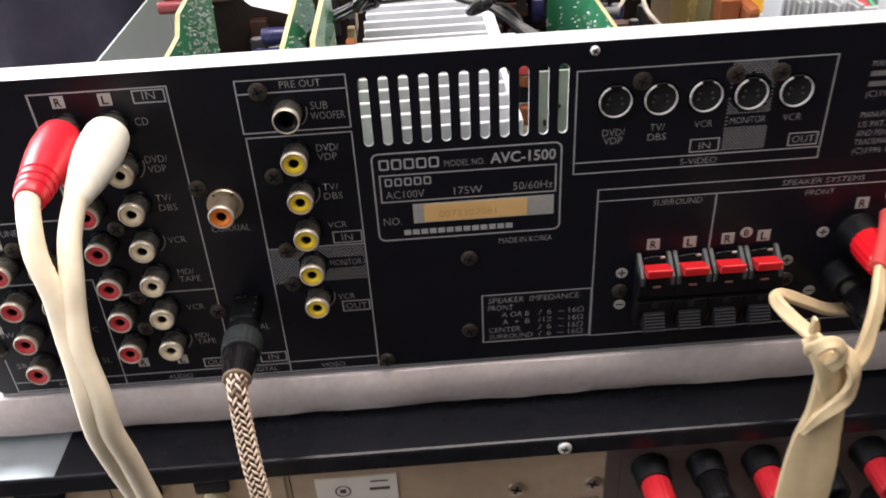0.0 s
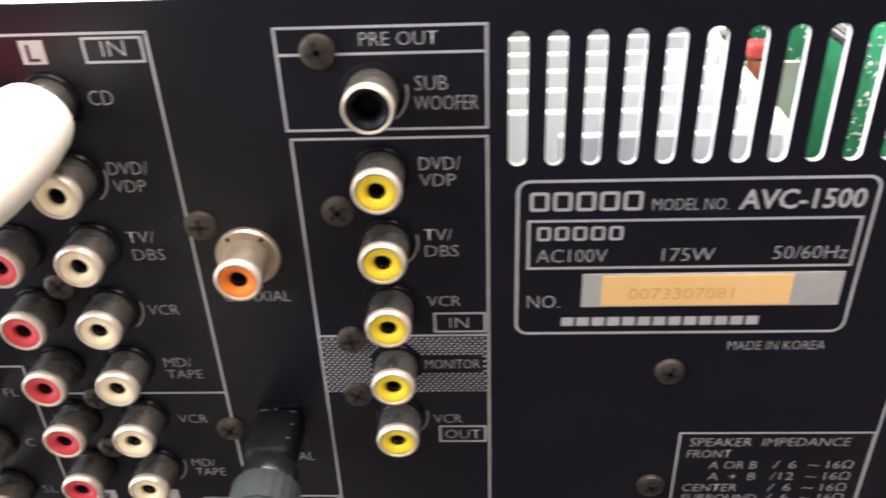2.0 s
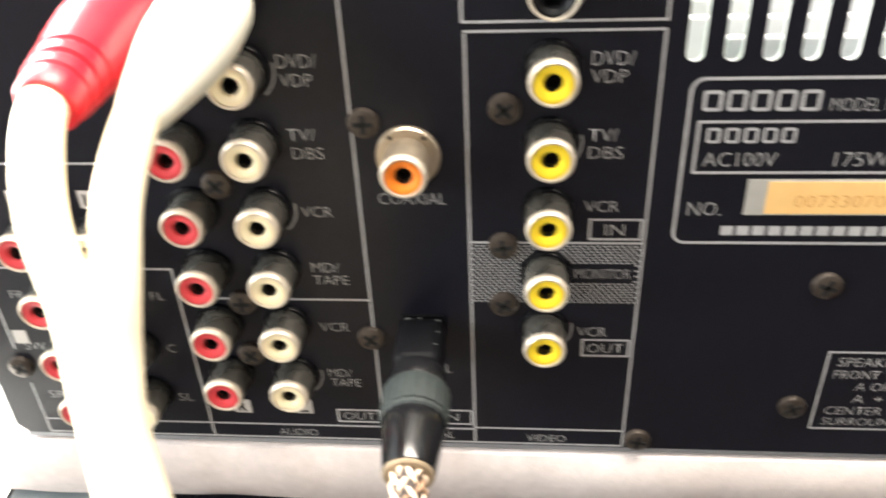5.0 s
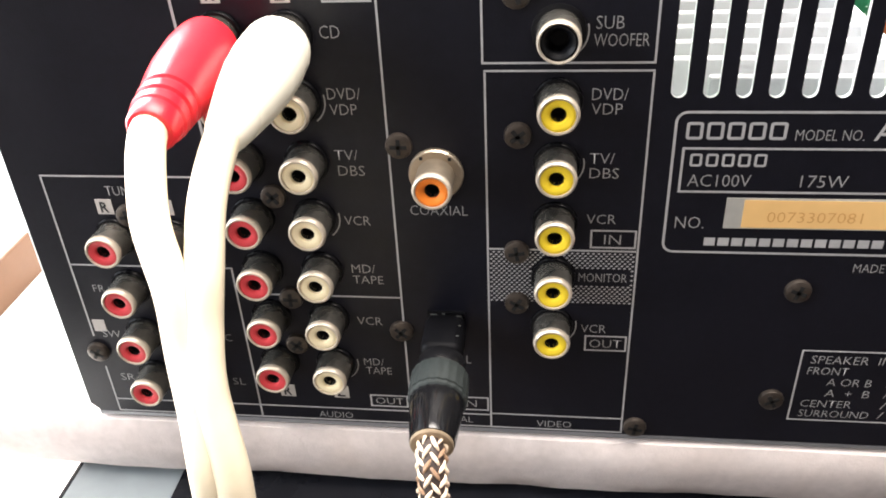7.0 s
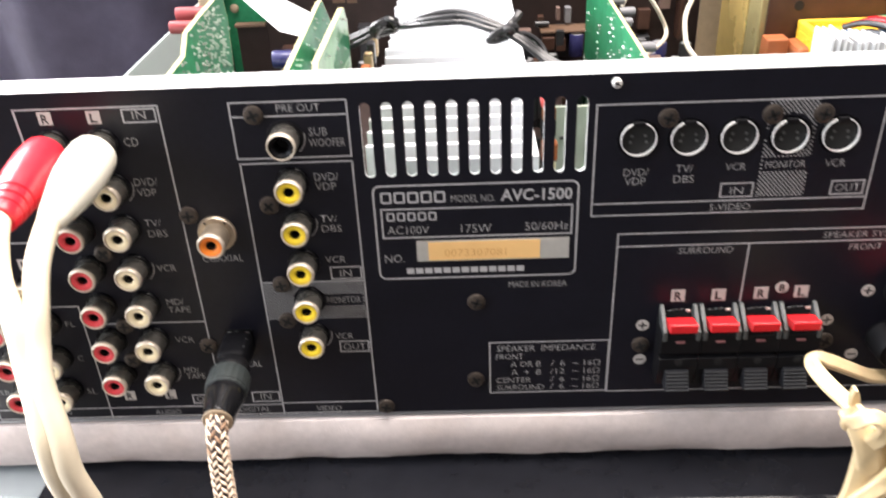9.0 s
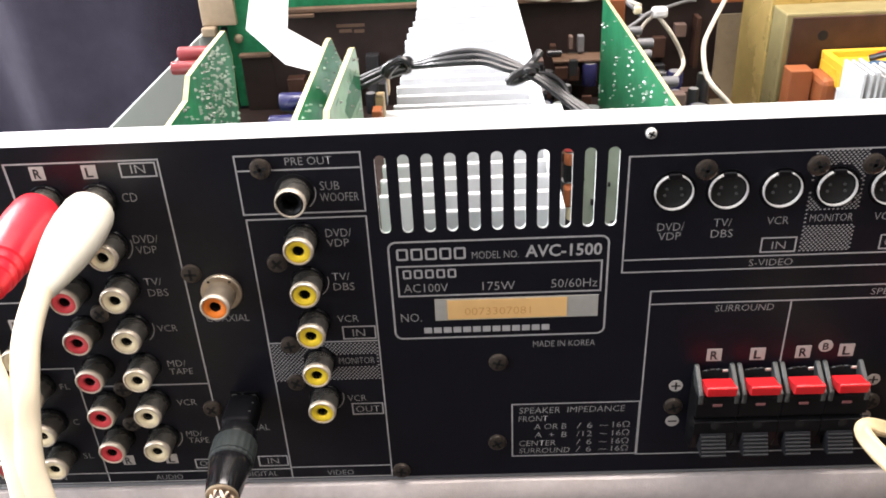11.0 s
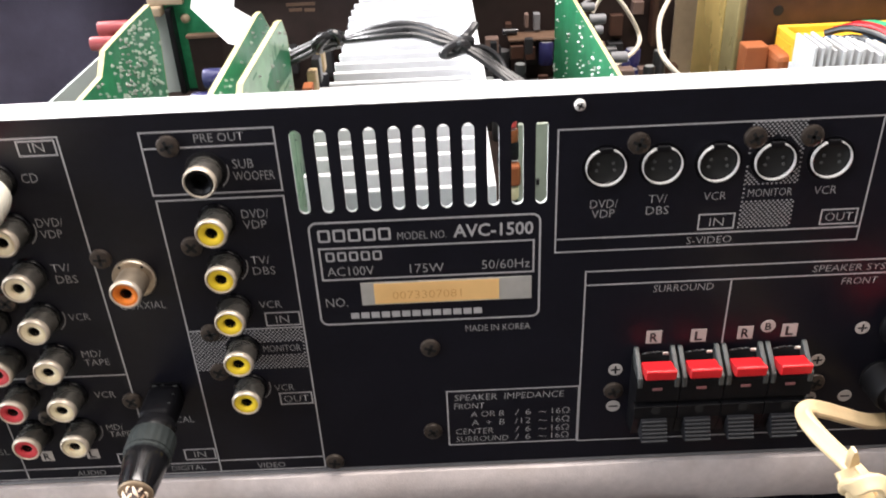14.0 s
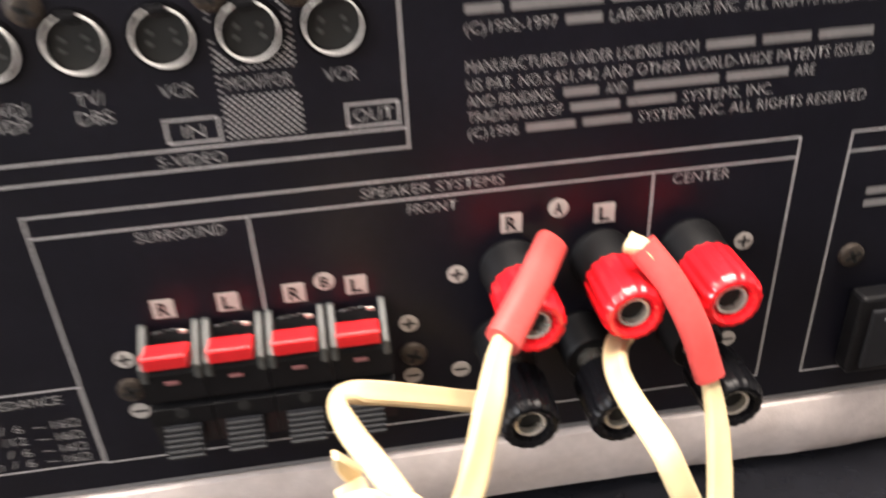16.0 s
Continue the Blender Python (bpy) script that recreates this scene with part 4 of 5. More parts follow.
def spring_terminal():
    """One push terminal pair; left edge at x = 0."""
    bm = bmesh.new()
    prism(bm, 0.0, 12.35, [(0, 14.5), (0, 40), (-2.0, 36.5), (-7.6, 36.2), (-8.2, 35.4), (-8.2, 29.0), (-6.6, 28.4), (-6.6, 27.2), (-8.2, 26.6), (-8.2, 22.5), (-6.0, 15.0)])
    body = part("spring_terminal", bm, M_BLACK, AMP, "push-type speaker terminal with a red lever")
    for x0 in (0.25, 10.75):
        bm = bmesh.new()
        prism(bm, x0, x0 + 1.35, [(0, 34), (0, 42.8), (-0.9, 42.8), (-8.5, 37.4), (-8.5, 34)])
        bmesh.ops.bevel(bm, geom=bm.edges[:], offset=0.0002, segments=1, affect="EDGES")
        part("cheek", bm, M_CHEEK, body, "smoke-grey cheek")
    bm = bmesh.new()
    prism(bm, 1.75, 10.3, [(-4.3, 37.8), (-4.3, 40.4), (-8.7, 40.85), (-9.4, 41.75), (-10.4, 41.8), (-10.75, 41.4), (-10.5, 38.6), (-9.6, 38.2)])
    bmesh.ops.bevel(bm, geom=bm.edges[:], offset=0.00016, segments=1, affect="EDGES")
    part("red_lever", bm, M_REDPL, body, "red plastic lever")
    tube("contact", [(2.6, -1.2, 40.8), (3.6, -1.9, 41.6), (4.7, -1.0, 41.0), (5.5, -2.0, 42.0), (6.3, -1.2, 41.2), (7.3, -1.8, 41.9), (8.4, -1.0, 41.0)], 0.20, M_CHEEK, body, 6, 4, "dull contact spring")
    part("contact_tab", boxed(8.2, 9.8, -2.4, -1.9, 41.0, 41.9, 0.15), M_NICKEL, body, "bright contact tab")
    part("marker", boxed(4.6, 7.4, -8.5, -8.0, 33.0, 33.9, 0.15), M_MARK, body)
    part("wire_hole", lathe([(8.1, 1.35), (8.3, 1.35)], (6.2, 0, 25.4), seg=16), M_HOLE, body)
    bm = bmesh.new()
    prism(bm, 2.1, 9.6, [(-5.5, 15.6), (-5.5, 22.4), (-8.8, 22.4), (-11.6, 16.4), (-11.2, 15.7)])
    lever = part("black_lever", bm, M_DGREY, body, "ribbed dark lever")
    for k in range(6):
        z = 16.6 + 1.05 * k
        y = -11.6 + (z - 16.4) * 0.467
        part("rib", boxed(2.2, 9.5, y - 0.45, y + 0.3, z - 0.25, z + 0.25, 0.08, 1), M_RIB, lever)
    for k in range(4):
        m = pose((70.4 + 12.6 * k) * K, 0, 0)
        if k == 0:
            body.matrix_basis = m
        else:
            copy_thing(body, m)


spring_terminal()
for px, kx, kz in ((147.2, 145.0, 27.8), (166.4, 162.8, 26.5), (185.8, 186.2, 26.0)):
    hex_post(AMP, px, 46.3, 0, True)
    hex_post(AMP, kx, kz, 0, False, 0.96, 6.5)


def mains_outlet():
    bm = boxed(226, 252, -5.5, 0, 8.5, 30, 1.0)
    o = part("mains_outlet", bm, M_BLACK, AMP, "black switched mains outlet")
    part("face", boxed(228.5, 249.5, -6.6, -5.3, 10.5, 27, 0.6), M_DGREY, o)
    for z in (14.5, 21):
        part("slot", boxed(234, 243, -6.8, -6.2, z, z + 1.6), M_HOLE, o)
    part("frame_edge", boxed(231.5, 246.5, -6.9, -6.4, 24.2, 25.0), M_GREY, o)


mains_outlet()
bm = bmesh.new()
prism(bm, -70.6, -61.8, [(0, 29.4), (0, 37.2), (-0.25, 37.2), (-0.4, 37.0), (-0.4, 29.6), (-0.25, 29.4)])
part("optical_socket", bm, M_NOSE, AMP, "square black optical digital socket")


# ---- inside the amplifier ----
def circuit_board(x, thick, yz, mat, seed, label, face=1, joints=120, edge=True, thick_rows=None, size=1.0):
    bm = bmesh.new()
    prism(bm, x - thick / 2, x + thick / 2, yz)
    b = part("circuit_board", bm, mat, AMP, label)
    rnd = random.Random(seed)
    ys, zs = [p[0] for p in yz], [p[1] for p in yz]
    bm = bmesh.new()
    xs = x + face * thick / 2

    def inside(y, z):
        c = False
        for (y0, z0), (y1, z1) in zip(yz, yz[1:] + yz[:1]):
            if (z0 > z) != (z1 > z) and y < (y1 - y0) * (z - z0) / (z1 - z0) + y0:
                c = not c
        return c
    cols = [rnd.uniform(min(ys), max(ys)) for _ in range(34)]
    if thick_rows:
        cols += [rnd.uniform(*thick_rows) for _ in range(60)]
    k = 0
    while k < joints:
        y = rnd.choice(cols) + rnd.gauss(0, 2.2)
        z = rnd.uniform(min(zs), max(zs) - 1)
        k += 1
        if inside(y, z) and inside(y + 1, z + 1) and inside(y - 1, z + 1):
            r = size * rnd.choice((0.25, 0.35, 0.45, 0.6, 0.75))
            lathe([(0, r), (0.4, r * 0.7), (0.9, 0.2)], (xs, y, z), "x" if face > 0 else "-x", 6, bm)
    tagged(part("solder_joint", bm, M_SOLDER, b, "bright solder joints"), kind="stuff")
    bm = bmesh.new()
    for k in range(90):
        y, z = rnd.uniform(min(ys), max(ys)), rnd.uniform(20, max(zs))
        dy, dz = rnd.choice(((rnd.uniform(3, 14), 0.6), (0.6, rnd.uniform(3, 16)), (0.8, rnd.uniform(2, 6))))
        if all(inside(y + p * dy + q, z + r * dz + q) for p in (0, 1) for r in (0, 1) for q in (-0.6, 0.6)):
            xa = xs + face * 0.06
            vs = [bm.verts.new((xa * K, a * K, c * K)) for a, c in ((y, z), (y + dy, z), (y + dy, z + dz), (y, z + dz))]
            bm.faces.new(vs)
    tagged(part("copper_track", bm, M_TRACK, b, "printed tracks"), kind="stuff")
    if edge:
        bm = bmesh.new()
        for (y0, z0), (y1, z1) in zip(yz, yz[1:]):
            if max(z0, z1) > 60:
                path = [Vector((x, y0, z0)), Vector((x, y1, z1))]
                sweep(bm, path, [(-thick / 2 - 0.05, -0.08), (thick / 2 + 0.05, -0.08), (thick / 2 + 0.05, 0.12), (-thick / 2 - 0.05, 0.12)], up=(0, 0, 1))
        part("board_edge", bm, M_PCB_EDGE, b)
    return b


LB = circuit_board(-85.0, 1.6, [(14, 2), (16, 104), (36, 111.5), (54, 112.2), (61, 118.2), (85, 119.3), (110, 119.8), (114, 109), (104, 60), (104, 2)], M_PCB, 3, "green input circuit board with solder joints", 1, 900, True, (64, 104), 1.25)
circuit_board(-45.0, 1.6, [(14, 2), (14, 108), (29, 114.5), (100, 117), (106, 116.5), (121, 105), (133, 97), (133, 2)], M_PCB, 5, "green circuit board standing on edge", 1, 320)
PB = circuit_board(-33.0, 1.6, [(10, 2), (10, 118), (14, 121.5), (74, 121), (79, 120.2), (85, 113), (84, 2)], M_PCB_PALE, 7, "pale green circuit board standing on edge", 1, 120)
circuit_board(83.0, 1.6, [(20, 2), (20, 90), (262, 90), (266, 88), (266, 2)], M_PCB, 11, "long green amplifier circuit board", -1, 900, True, (20, 110), 1.2)


bm = bmesh.new()
prism(bm, -32.25, -32.12, [(42.0, 111), (54, 113.4), (70, 113.4), (84, 108.5), (84, 101.5), (66, 103.5), (50, 105)])
part("solder_mask", bm, M_PCB, PB, "dark green solder mask patch")


def heatsink():
    bm = boxed(30.2, 32.4, 12, 316, 6, 90.6, 0.5)
    box(bm, 30.0, 34.9, 72, 315.5, 88.6, 90.8, 0.6)
    main = part("heatsink", bm, M_ALU, AMP, "bright aluminium heatsink with many fins")
    rs = random.Random(6)
    for k in range(27):
        y = 14.0 + 11.3 * k
        bm = boxed((-10.5 if k == 0 else -22.6 if y < 226 else -20.2) + rs.uniform(-0.7, 0.7), 30.4, y - 0.95, y + 0.95, 8, 90.0, 0.5, 2)
        part("fin", bm, M_ALU, main)
    bm = boxed(-27.0, 40.5, 78.0, 95.0, 90.2, 91.7, 0.5)
    br = part("bracket", bm, M_STEEL, main, "bright steel bracket")
    for x in (-14, 27):
        part("bracket_screw", lathe([(0, 2.4), (0.9, 2.2), (1.3, 1.4)], (x, 86.5, 91.5), "z", 16), M_BRIGHT_SCREW, main, "", True)


heatsink()


def can(x, y, z, r, h, mat, axis="z", label="electrolytic capacitor"):
    c = part("capacitor", lathe([(0, r * 0.93), (0.6, r), (h - 0.8, r), (h, r * 0.9)], (x, y, z), axis, 24), mat, AMP, label, True)
    part("can_top", lathe([(h - 0.2, r * 0.8), (h + 0.12, r * 0.78)], (x, y, z), axis, 20), M_CAPTOP, c)
    return c


rnd = random.Random(21)
can(-58, 70, 105, 3.2, 11, M_CAP, "x")
can(-61, 63, 99.5, 3.4, 14, M_CAP, "x")
can(-60, 100, 78, 6.5, 20, M_CAP, "x")
can(-70, 132, 40, 7, 24, M_CAPK)
can(-98, 95, 116, 2.6, 12, M_FILMCAP, "x", "red film capacitor")
can(-99, 88, 113, 2.4, 12, M_FILMCAP, "x", "red film capacitor")
can(90, 92, 84, 4.2, 16, M_CAP, "x")
can(92, 240, 77.5, 2.3, 6.8, M_GREY, "x")
can(92, 215, 78, 2.5, 7.8, M_GREY, "x")
can(92, 200, 77, 2.2, 3.8, M_GREY, "x")
can(90, 150, 79.6, 2.4, 7.0, M_GREY, "x")
can(93, 182, 72, 2.6, 6.0, M_CAPK, "x")
part("component", boxed(90, 97.5, 136, 142, 73, 78.6, 0.6), M_MAUVE, AMP, "dull brown component")
for x0, x1, y0, y1, z0, z1, mat in ((138, 145, 324, 331, 49, 57, M_MAUVE), (125, 133, 325, 331, 36, 49, M_LAM), (150, 153, 320, 331, 30, 62, M_LAM),
                                    (60, 94, 306, 322, 41, 42.6, M_BROWNRAIL), (61, 69, 304, 311, 31, 39, M_LAM), (76.5, 80.5, 318, 324, 44, 54, M_GREY), (71, 73.5, 318, 324, 46, 54, M_MAUVE),
                                    (70, 76, 304, 311, 30, 38, M_LAM), (46, 54, 304, 312, 33, 44, M_MAUVE), (40, 47, 298, 306, 26, 34, M_GREY), (50, 58, 296, 303, 22, 27, M_LAM),
                                    (104, 116, 290, 298, 34, 42, M_MAUVE), (117, 122, 292, 298, 28, 36, M_LAM), (136, 148, 286, 294, 20, 27, M_MAUVE), (152, 160, 290, 298, 20, 27, M_LAM)):
    part("component", boxed(x0, x1, y0, y1, z0, z1, 0.5), mat, AMP)
can(83, 308, 26, 4.6, 14, M_CAP)
can(57, 315, 45, 2.0, 9, M_CAPK, "x")
for k in range(26):
    x, y = rnd.uniform(44, 76), rnd.uniform(40, 320)
    can(x, y, 1.2, rnd.uniform(2.5, 5.5), rnd.uniform(14, 44), rnd.choice([M_CAPK, M_CAPK, M_CAPK, M_CAP, M_DGREY, M_TAN]))
for k in range(16):
    x, y = rnd.uniform(98, 145), rnd.uniform(150, 325)
    can(x, y, 1.2, rnd.uniform(3, 6), rnd.uniform(20, 50), rnd.choice([M_CAPK, M_CAPK, M_DGREY, M_CAP]))
for k in range(14):
    x, y = rnd.uniform(-120, -55), rnd.uniform(150, 320)
    can(x, y, 1.2, rnd.uniform(3, 7), rnd.uniform(12, 34), rnd.choice([M_CAPK, M_CAPK, M_DGREY, M_TAN]))
for k in range(30):
    x, y, z = rnd.uniform(42, 80), rnd.uniform(120, 318), rnd.uniform(12, 46)
    w = rnd.uniform(3, 8)
    part("component", boxed(x, x + w, y, y + rnd.uniform(3, 6), z, z + rnd.uniform(4, 11), 0.4), rnd.choice([M_CAPK, M_DGREY, M_LAM, M_CAPK, M_DGREY, M_LAM]), AMP)
for k in range(5):
    part("component", boxed(-28.0 + 0.2 * k, -24.5, 62 + 12 * k, 68 + 12 * k, 92, 98 + k, 0.4), (M_TAN, M_KRAFT, M_TAN, M_CAPK, M_TAN)[k], AMP)
for x0, x1, y0, z0, z1, mat, lab in ((37.4, 42.4, 60.2, 86.6, 90.4, M_SHRINK, "red capacitor"), (37.8, 43.2, 61.5, 74.6, 81.6, M_DGREY, "dark relay"), (37.8, 43.6, 58.6, 66.5, 74.0, M_KRAFT, "orange relay"), (38.6, 43, 60.5, 40, 61, M_CAPK, "")):
    part("component", boxed(x0, x1, y0, y0 + 5, z0, z1, 0.9), mat, AMP, lab)
can(40.4, 62, 82.0, 2.6, 4.2, M_KRAFT, "z", "orange capacitor")
can(41.0, 61, 61.4, 2.2, 4.6, M_WHITE, "z", "white capacitor")
plate = part("insulating_plate", boxed(46.5, 65, 100, 101.2, 18, 72, 0.4), M_PLATE, AMP, "pale grey-green insulating plate")
for x, z, w, h in ((49, 58, 1.8, 1.0), (53.5, 47, 1.2, 2.4), (60, 55, 1.0, 1.6), (62, 38, 1.6, 1.2), (51, 33, 2.0, 1.0)):
    part("component", boxed(x, x + w, 98.6, 100, z, z + h, 0.2), M_CAPK, plate)
part("main_board", boxed(-160, 160, 14, 335, 8, 9.6), M_DARKBOARD, AMP, "brown phenolic main board")


def front_boards():
    part("display_board", boxed(-119.5, 190, 331, 333, 4, 73), M_DARKBOARD, AMP, "dark brown circuit board behind the front panel")
    part("board_rail", boxed(-122, 156, 327, 333, 73.4, 76.2, 0.5), M_BROWNRAIL, AMP, "brown board edge rail")
    part("front_board", boxed(-155, 260, 340, 342, 10, 110), M_PCB, AMP, "tall green front circuit board")
    bm = bmesh.new()
    r2 = random.Random(8)
    for k in range(160):
        x, z = r2.uniform(-100, 180), r2.uniform(80, 108)
        lathe([(0, 0.9), (0.8, 0.3)], (x, 340, z), "-y", 6, bm)
    tagged(part("solder_joint", bm, M_SOLDER, AMP, "bright solder joints"), kind="stuff")
    for k in range(10):
        x = -110 + 26 * k
        part("component", boxed(x, x + r2.uniform(5, 14), 322, 331, r2.uniform(14, 24), r2.uniform(30, 46), 0.5), r2.choice([M_CAPK, M_LAM, M_CAPK, M_DGREY]), AMP)
    bm = boxed(-162, -140, 334, 339, 66, 118, 0.6)
    part("corner_post", bm, M_BRASS, AMP, "tan corner post of the front frame")
    part("corner_foot", boxed(-162, -153, 329, 338, 60, 66, 1.0), M_BRASS, AMP)
    part("display_board", boxed(-140, -119.6, 331.2, 333, 4, 46, 0.3), M_DARKBOARD, AMP, "low end of the dark brown circuit board")
    part("board_rail", boxed(-140.2, -119.8, 327, 333, 46.2, 48.4, 0.5), M_BROWNRAIL, AMP, "brown board edge rail")
    part("corner_seam", boxed(-151.4, -147.6, 331, 339.6, 4, 64, 0.8), M_BLACK, AMP)
    part("corner_clip", lathe([(0, 3.0), (2.2, 2.6), (3.0, 1.4)], (-141.5, 339.6, 56), "-y", 16), M_BRASS, AMP, "", True)
    for x0, x1, z in ((-75.5, -57.5, 62.6), (-74, -66, 59.2), (-64.5, -58, 58.8)):
        part("printed_mark", boxed(x0, x1, 330.7, 331.1, z, z + 2.0), M_BROWNRAIL, AMP, "worn gold printed mark")
    part("bare_bar", boxed(-121, -88, 324, 326.8, 71.2, 73.2, 0.4), M_BROWNRAIL, AMP)
    bm = boxed(162.5, 190, 318, 320, 4, 64, 0.4)
    part("screen_plate", bm, M_BRASS, AMP, "dull tan screening plate")
    part("board_rail", boxed(157, 190, 316, 322, 71.5, 74.0, 0.5), M_KRAFT, AMP, "orange insulating rail")


front_boards()


def transformer():
    core = part("transformer", boxed(170, 259, 252, 300, 2, 89, 1.0), M_GOLD, AMP, "varnished mains transformer with a gold core")
    part("core_step", boxed(170.5, 259, 231, 251.2, 2, 85.5, 1.0), M_OLIVE, core)
    part("core_gap", boxed(171, 258.5, 251.1, 252.1, 2, 84.6), M_HOLE, core)
    part("lamination", boxed(174, 258.8, 229.4, 231.2, 2, 83.5, 0.3), M_LAM, core, "dark brown laminated face")
    part("mount_hole", lathe([(0, 2.6), (0.5, 2.6)], (190, 229.6, 74), "-y", 16), M_HOLE, core)
    part("winding_paper", boxed(171.8, 183.4, 217, 228, 4, 59.8, 0.8), M_KRAFT, core, "orange insulating paper")
    bm = boxed(190, 256, 196, 228, 54, 63.5, 1.0)
    part("bobbin", bm, M_TAPE, core, "yellow taped bobbin")
    part("bobbin_flange", boxed(189, 257, 190, 196, 46, 65, 1.0), M_BLUEP, core, "dark blue bobbin flange")
    part("winding", boxed(184, 252, 206, 228, 6, 58, 3.0), M_KRAFT, core)
    bm = boxed(190, 256, 195, 198.5, 63, 67.2, 0.7)
    box(bm, 190, 256, 224.5, 228, 63, 67.2, 0.7)
    box(bm, 190, 193.5, 198.4, 224.6, 63, 67.0, 0.6)
    box(bm, 252, 256, 198.4, 224.6, 63, 67.0, 0.6)
    part("top_rim", bm, M_TAPE, core, "orange-yellow tray rim")
    for k, mat in enumerate((M_BLUEP, M_WIRE_K, M_BLUEP)):
        tube("lead", [(200 + 9 * k, 206, 62), (203 + 9 * k, 200, 67.5), (208 + 9 * k, 192, 69), (214 + 9 * k, 184, 64)], 1.5, mat, core)


transformer()


def small_heatsink():
    t = part("small_heatsink", boxed(166, 240, 148, 151, 4, 74, 0.5), M_ALU2, AMP, "bright finned regulator heatsink")
    r3 = random.Random(4)
    for k in [*range(14), 19, 20, 21, 22, 23]:
        x = 166 + 2.95 * k
        top = 87.5 - (k // 3) * 1.2 - r3.uniform(0, 1.6)
        part("fin", boxed(x, x + 1.35, 128 + r3.uniform(0, 3), 148.2, 4, top, 0.3, 1), M_ALU2, t)


small_heatsink()


def flat_cable():
    bm = bmesh.new()
    left = [(-124, 330, 112), (-123.5, 325, 96), (-126.5, 303, 71), (-90, 232, 69.7), (-66, 205, 72)]
    right = [(-101, 330, 111), (-100.5, 325, 95), (-101.5, 305, 70), (-67, 228, 78), (-52, 200, 74)]
    rows = [[bm.verts.new(Vector(p) * K) for p in pair] for pair in zip(left, right)]
    for a, b in zip(rows, rows[1:]):
        bm.faces.new((a[0], a[1], b[1], b[0]))
    bmesh.ops.solidify(bm, geom=bm.faces[:], thickness=0.0007)
    part("flat_cable", bm, M_RIBBON, AMP, "white flat ribbon cable")


flat_cable()


def wire_bundle():
    r4 = random.Random(2)
    w = thing("wire_bundle", "black wire bundle with two knots lying over the heatsink", "wire", at=(0, 0, 0))
    main = [(-52, 88, 88), (-44, 89, 96), (-36, 88, 103.5), (-26, 86.5, 108.5), (-18, 86.5, 111.2), (-12, 83, 112.4), (-4, 79.5, 114.8), (5, 77, 116.4), (12, 74.5, 116.6), (19, 70.5, 115.2), (25.5, 67.5, 113.2), (31, 66, 110.3), (38, 64, 105.0), (46, 58, 100), (56, 50, 94)]
    tight = {3: 0.9, 4: 0.45, 5: 0.45, 6: 0.7, 10: 0.45, 9: 0.8, 11: 0.8}
    for k in range(5):
        off = (k - 2) * 1.3
        pts = []
        for i, (x, y, z) in enumerate(main):
            sq = tight.get(i, 1.0)
            pts.append((x + r4.uniform(-0.5, 0.5), y + off * sq + r4.uniform(-0.3, 0.3), z + 0.38 * off * sq + (0.4 if k % 2 else -0.4) * sq + r4.uniform(-0.3, 0.3)))
        tube("wire", pts, 1.1, M_WIRE_K, w, 8, 6)
    for c, u, v, r in (((-18.5, 84.5, 111.2), (4.6, 0.6, 1.5), (-0.6, -1.6, 2.3), 1.35), ((-16.5, 84.5, 111.8), (2.2, -1.0, -0.6), (0.4, -2.2, 2.6), 1.3), ((-19.6, 85, 110.4), (2.4, 1.6, 1.6), (0.3, -2.2, 1.8), 1.3),
                       ((24.0, 66.0, 112.6), (4.6, 1.4, 1.6), (-0.5, -1.4, 1.7), 1.35), ((25.6, 66.4, 112.6), (1.6, 1.2, -0.8), (0.8, -2.2, 1.9), 1.2)):
        c, u, v = Vector(c), Vector(u), Vector(v)
        pts = [tuple(c + u * math.cos(q * math.pi / 5) + v * math.sin(q * math.pi / 5)) for q in range(11)]
        tube("knot", pts, r, M_WIRE_K, w, 8, 4, "tight black knot")
    tube("loose_end", [(23.5, 70, 112), (26.5, 69.5, 114.6), (28.6, 73, 115.6), (30.4, 75.5, 117.2)], 1.35, M_WIRE_K, w, 8, 6)
    tube("loose_end", [(28, 67, 112.4), (33, 68, 111.4), (37.5, 67, 108), (40, 63, 103), (42, 60, 98)], 0.9, M_WIRE_K, w, 8, 6)


wire_bundle()


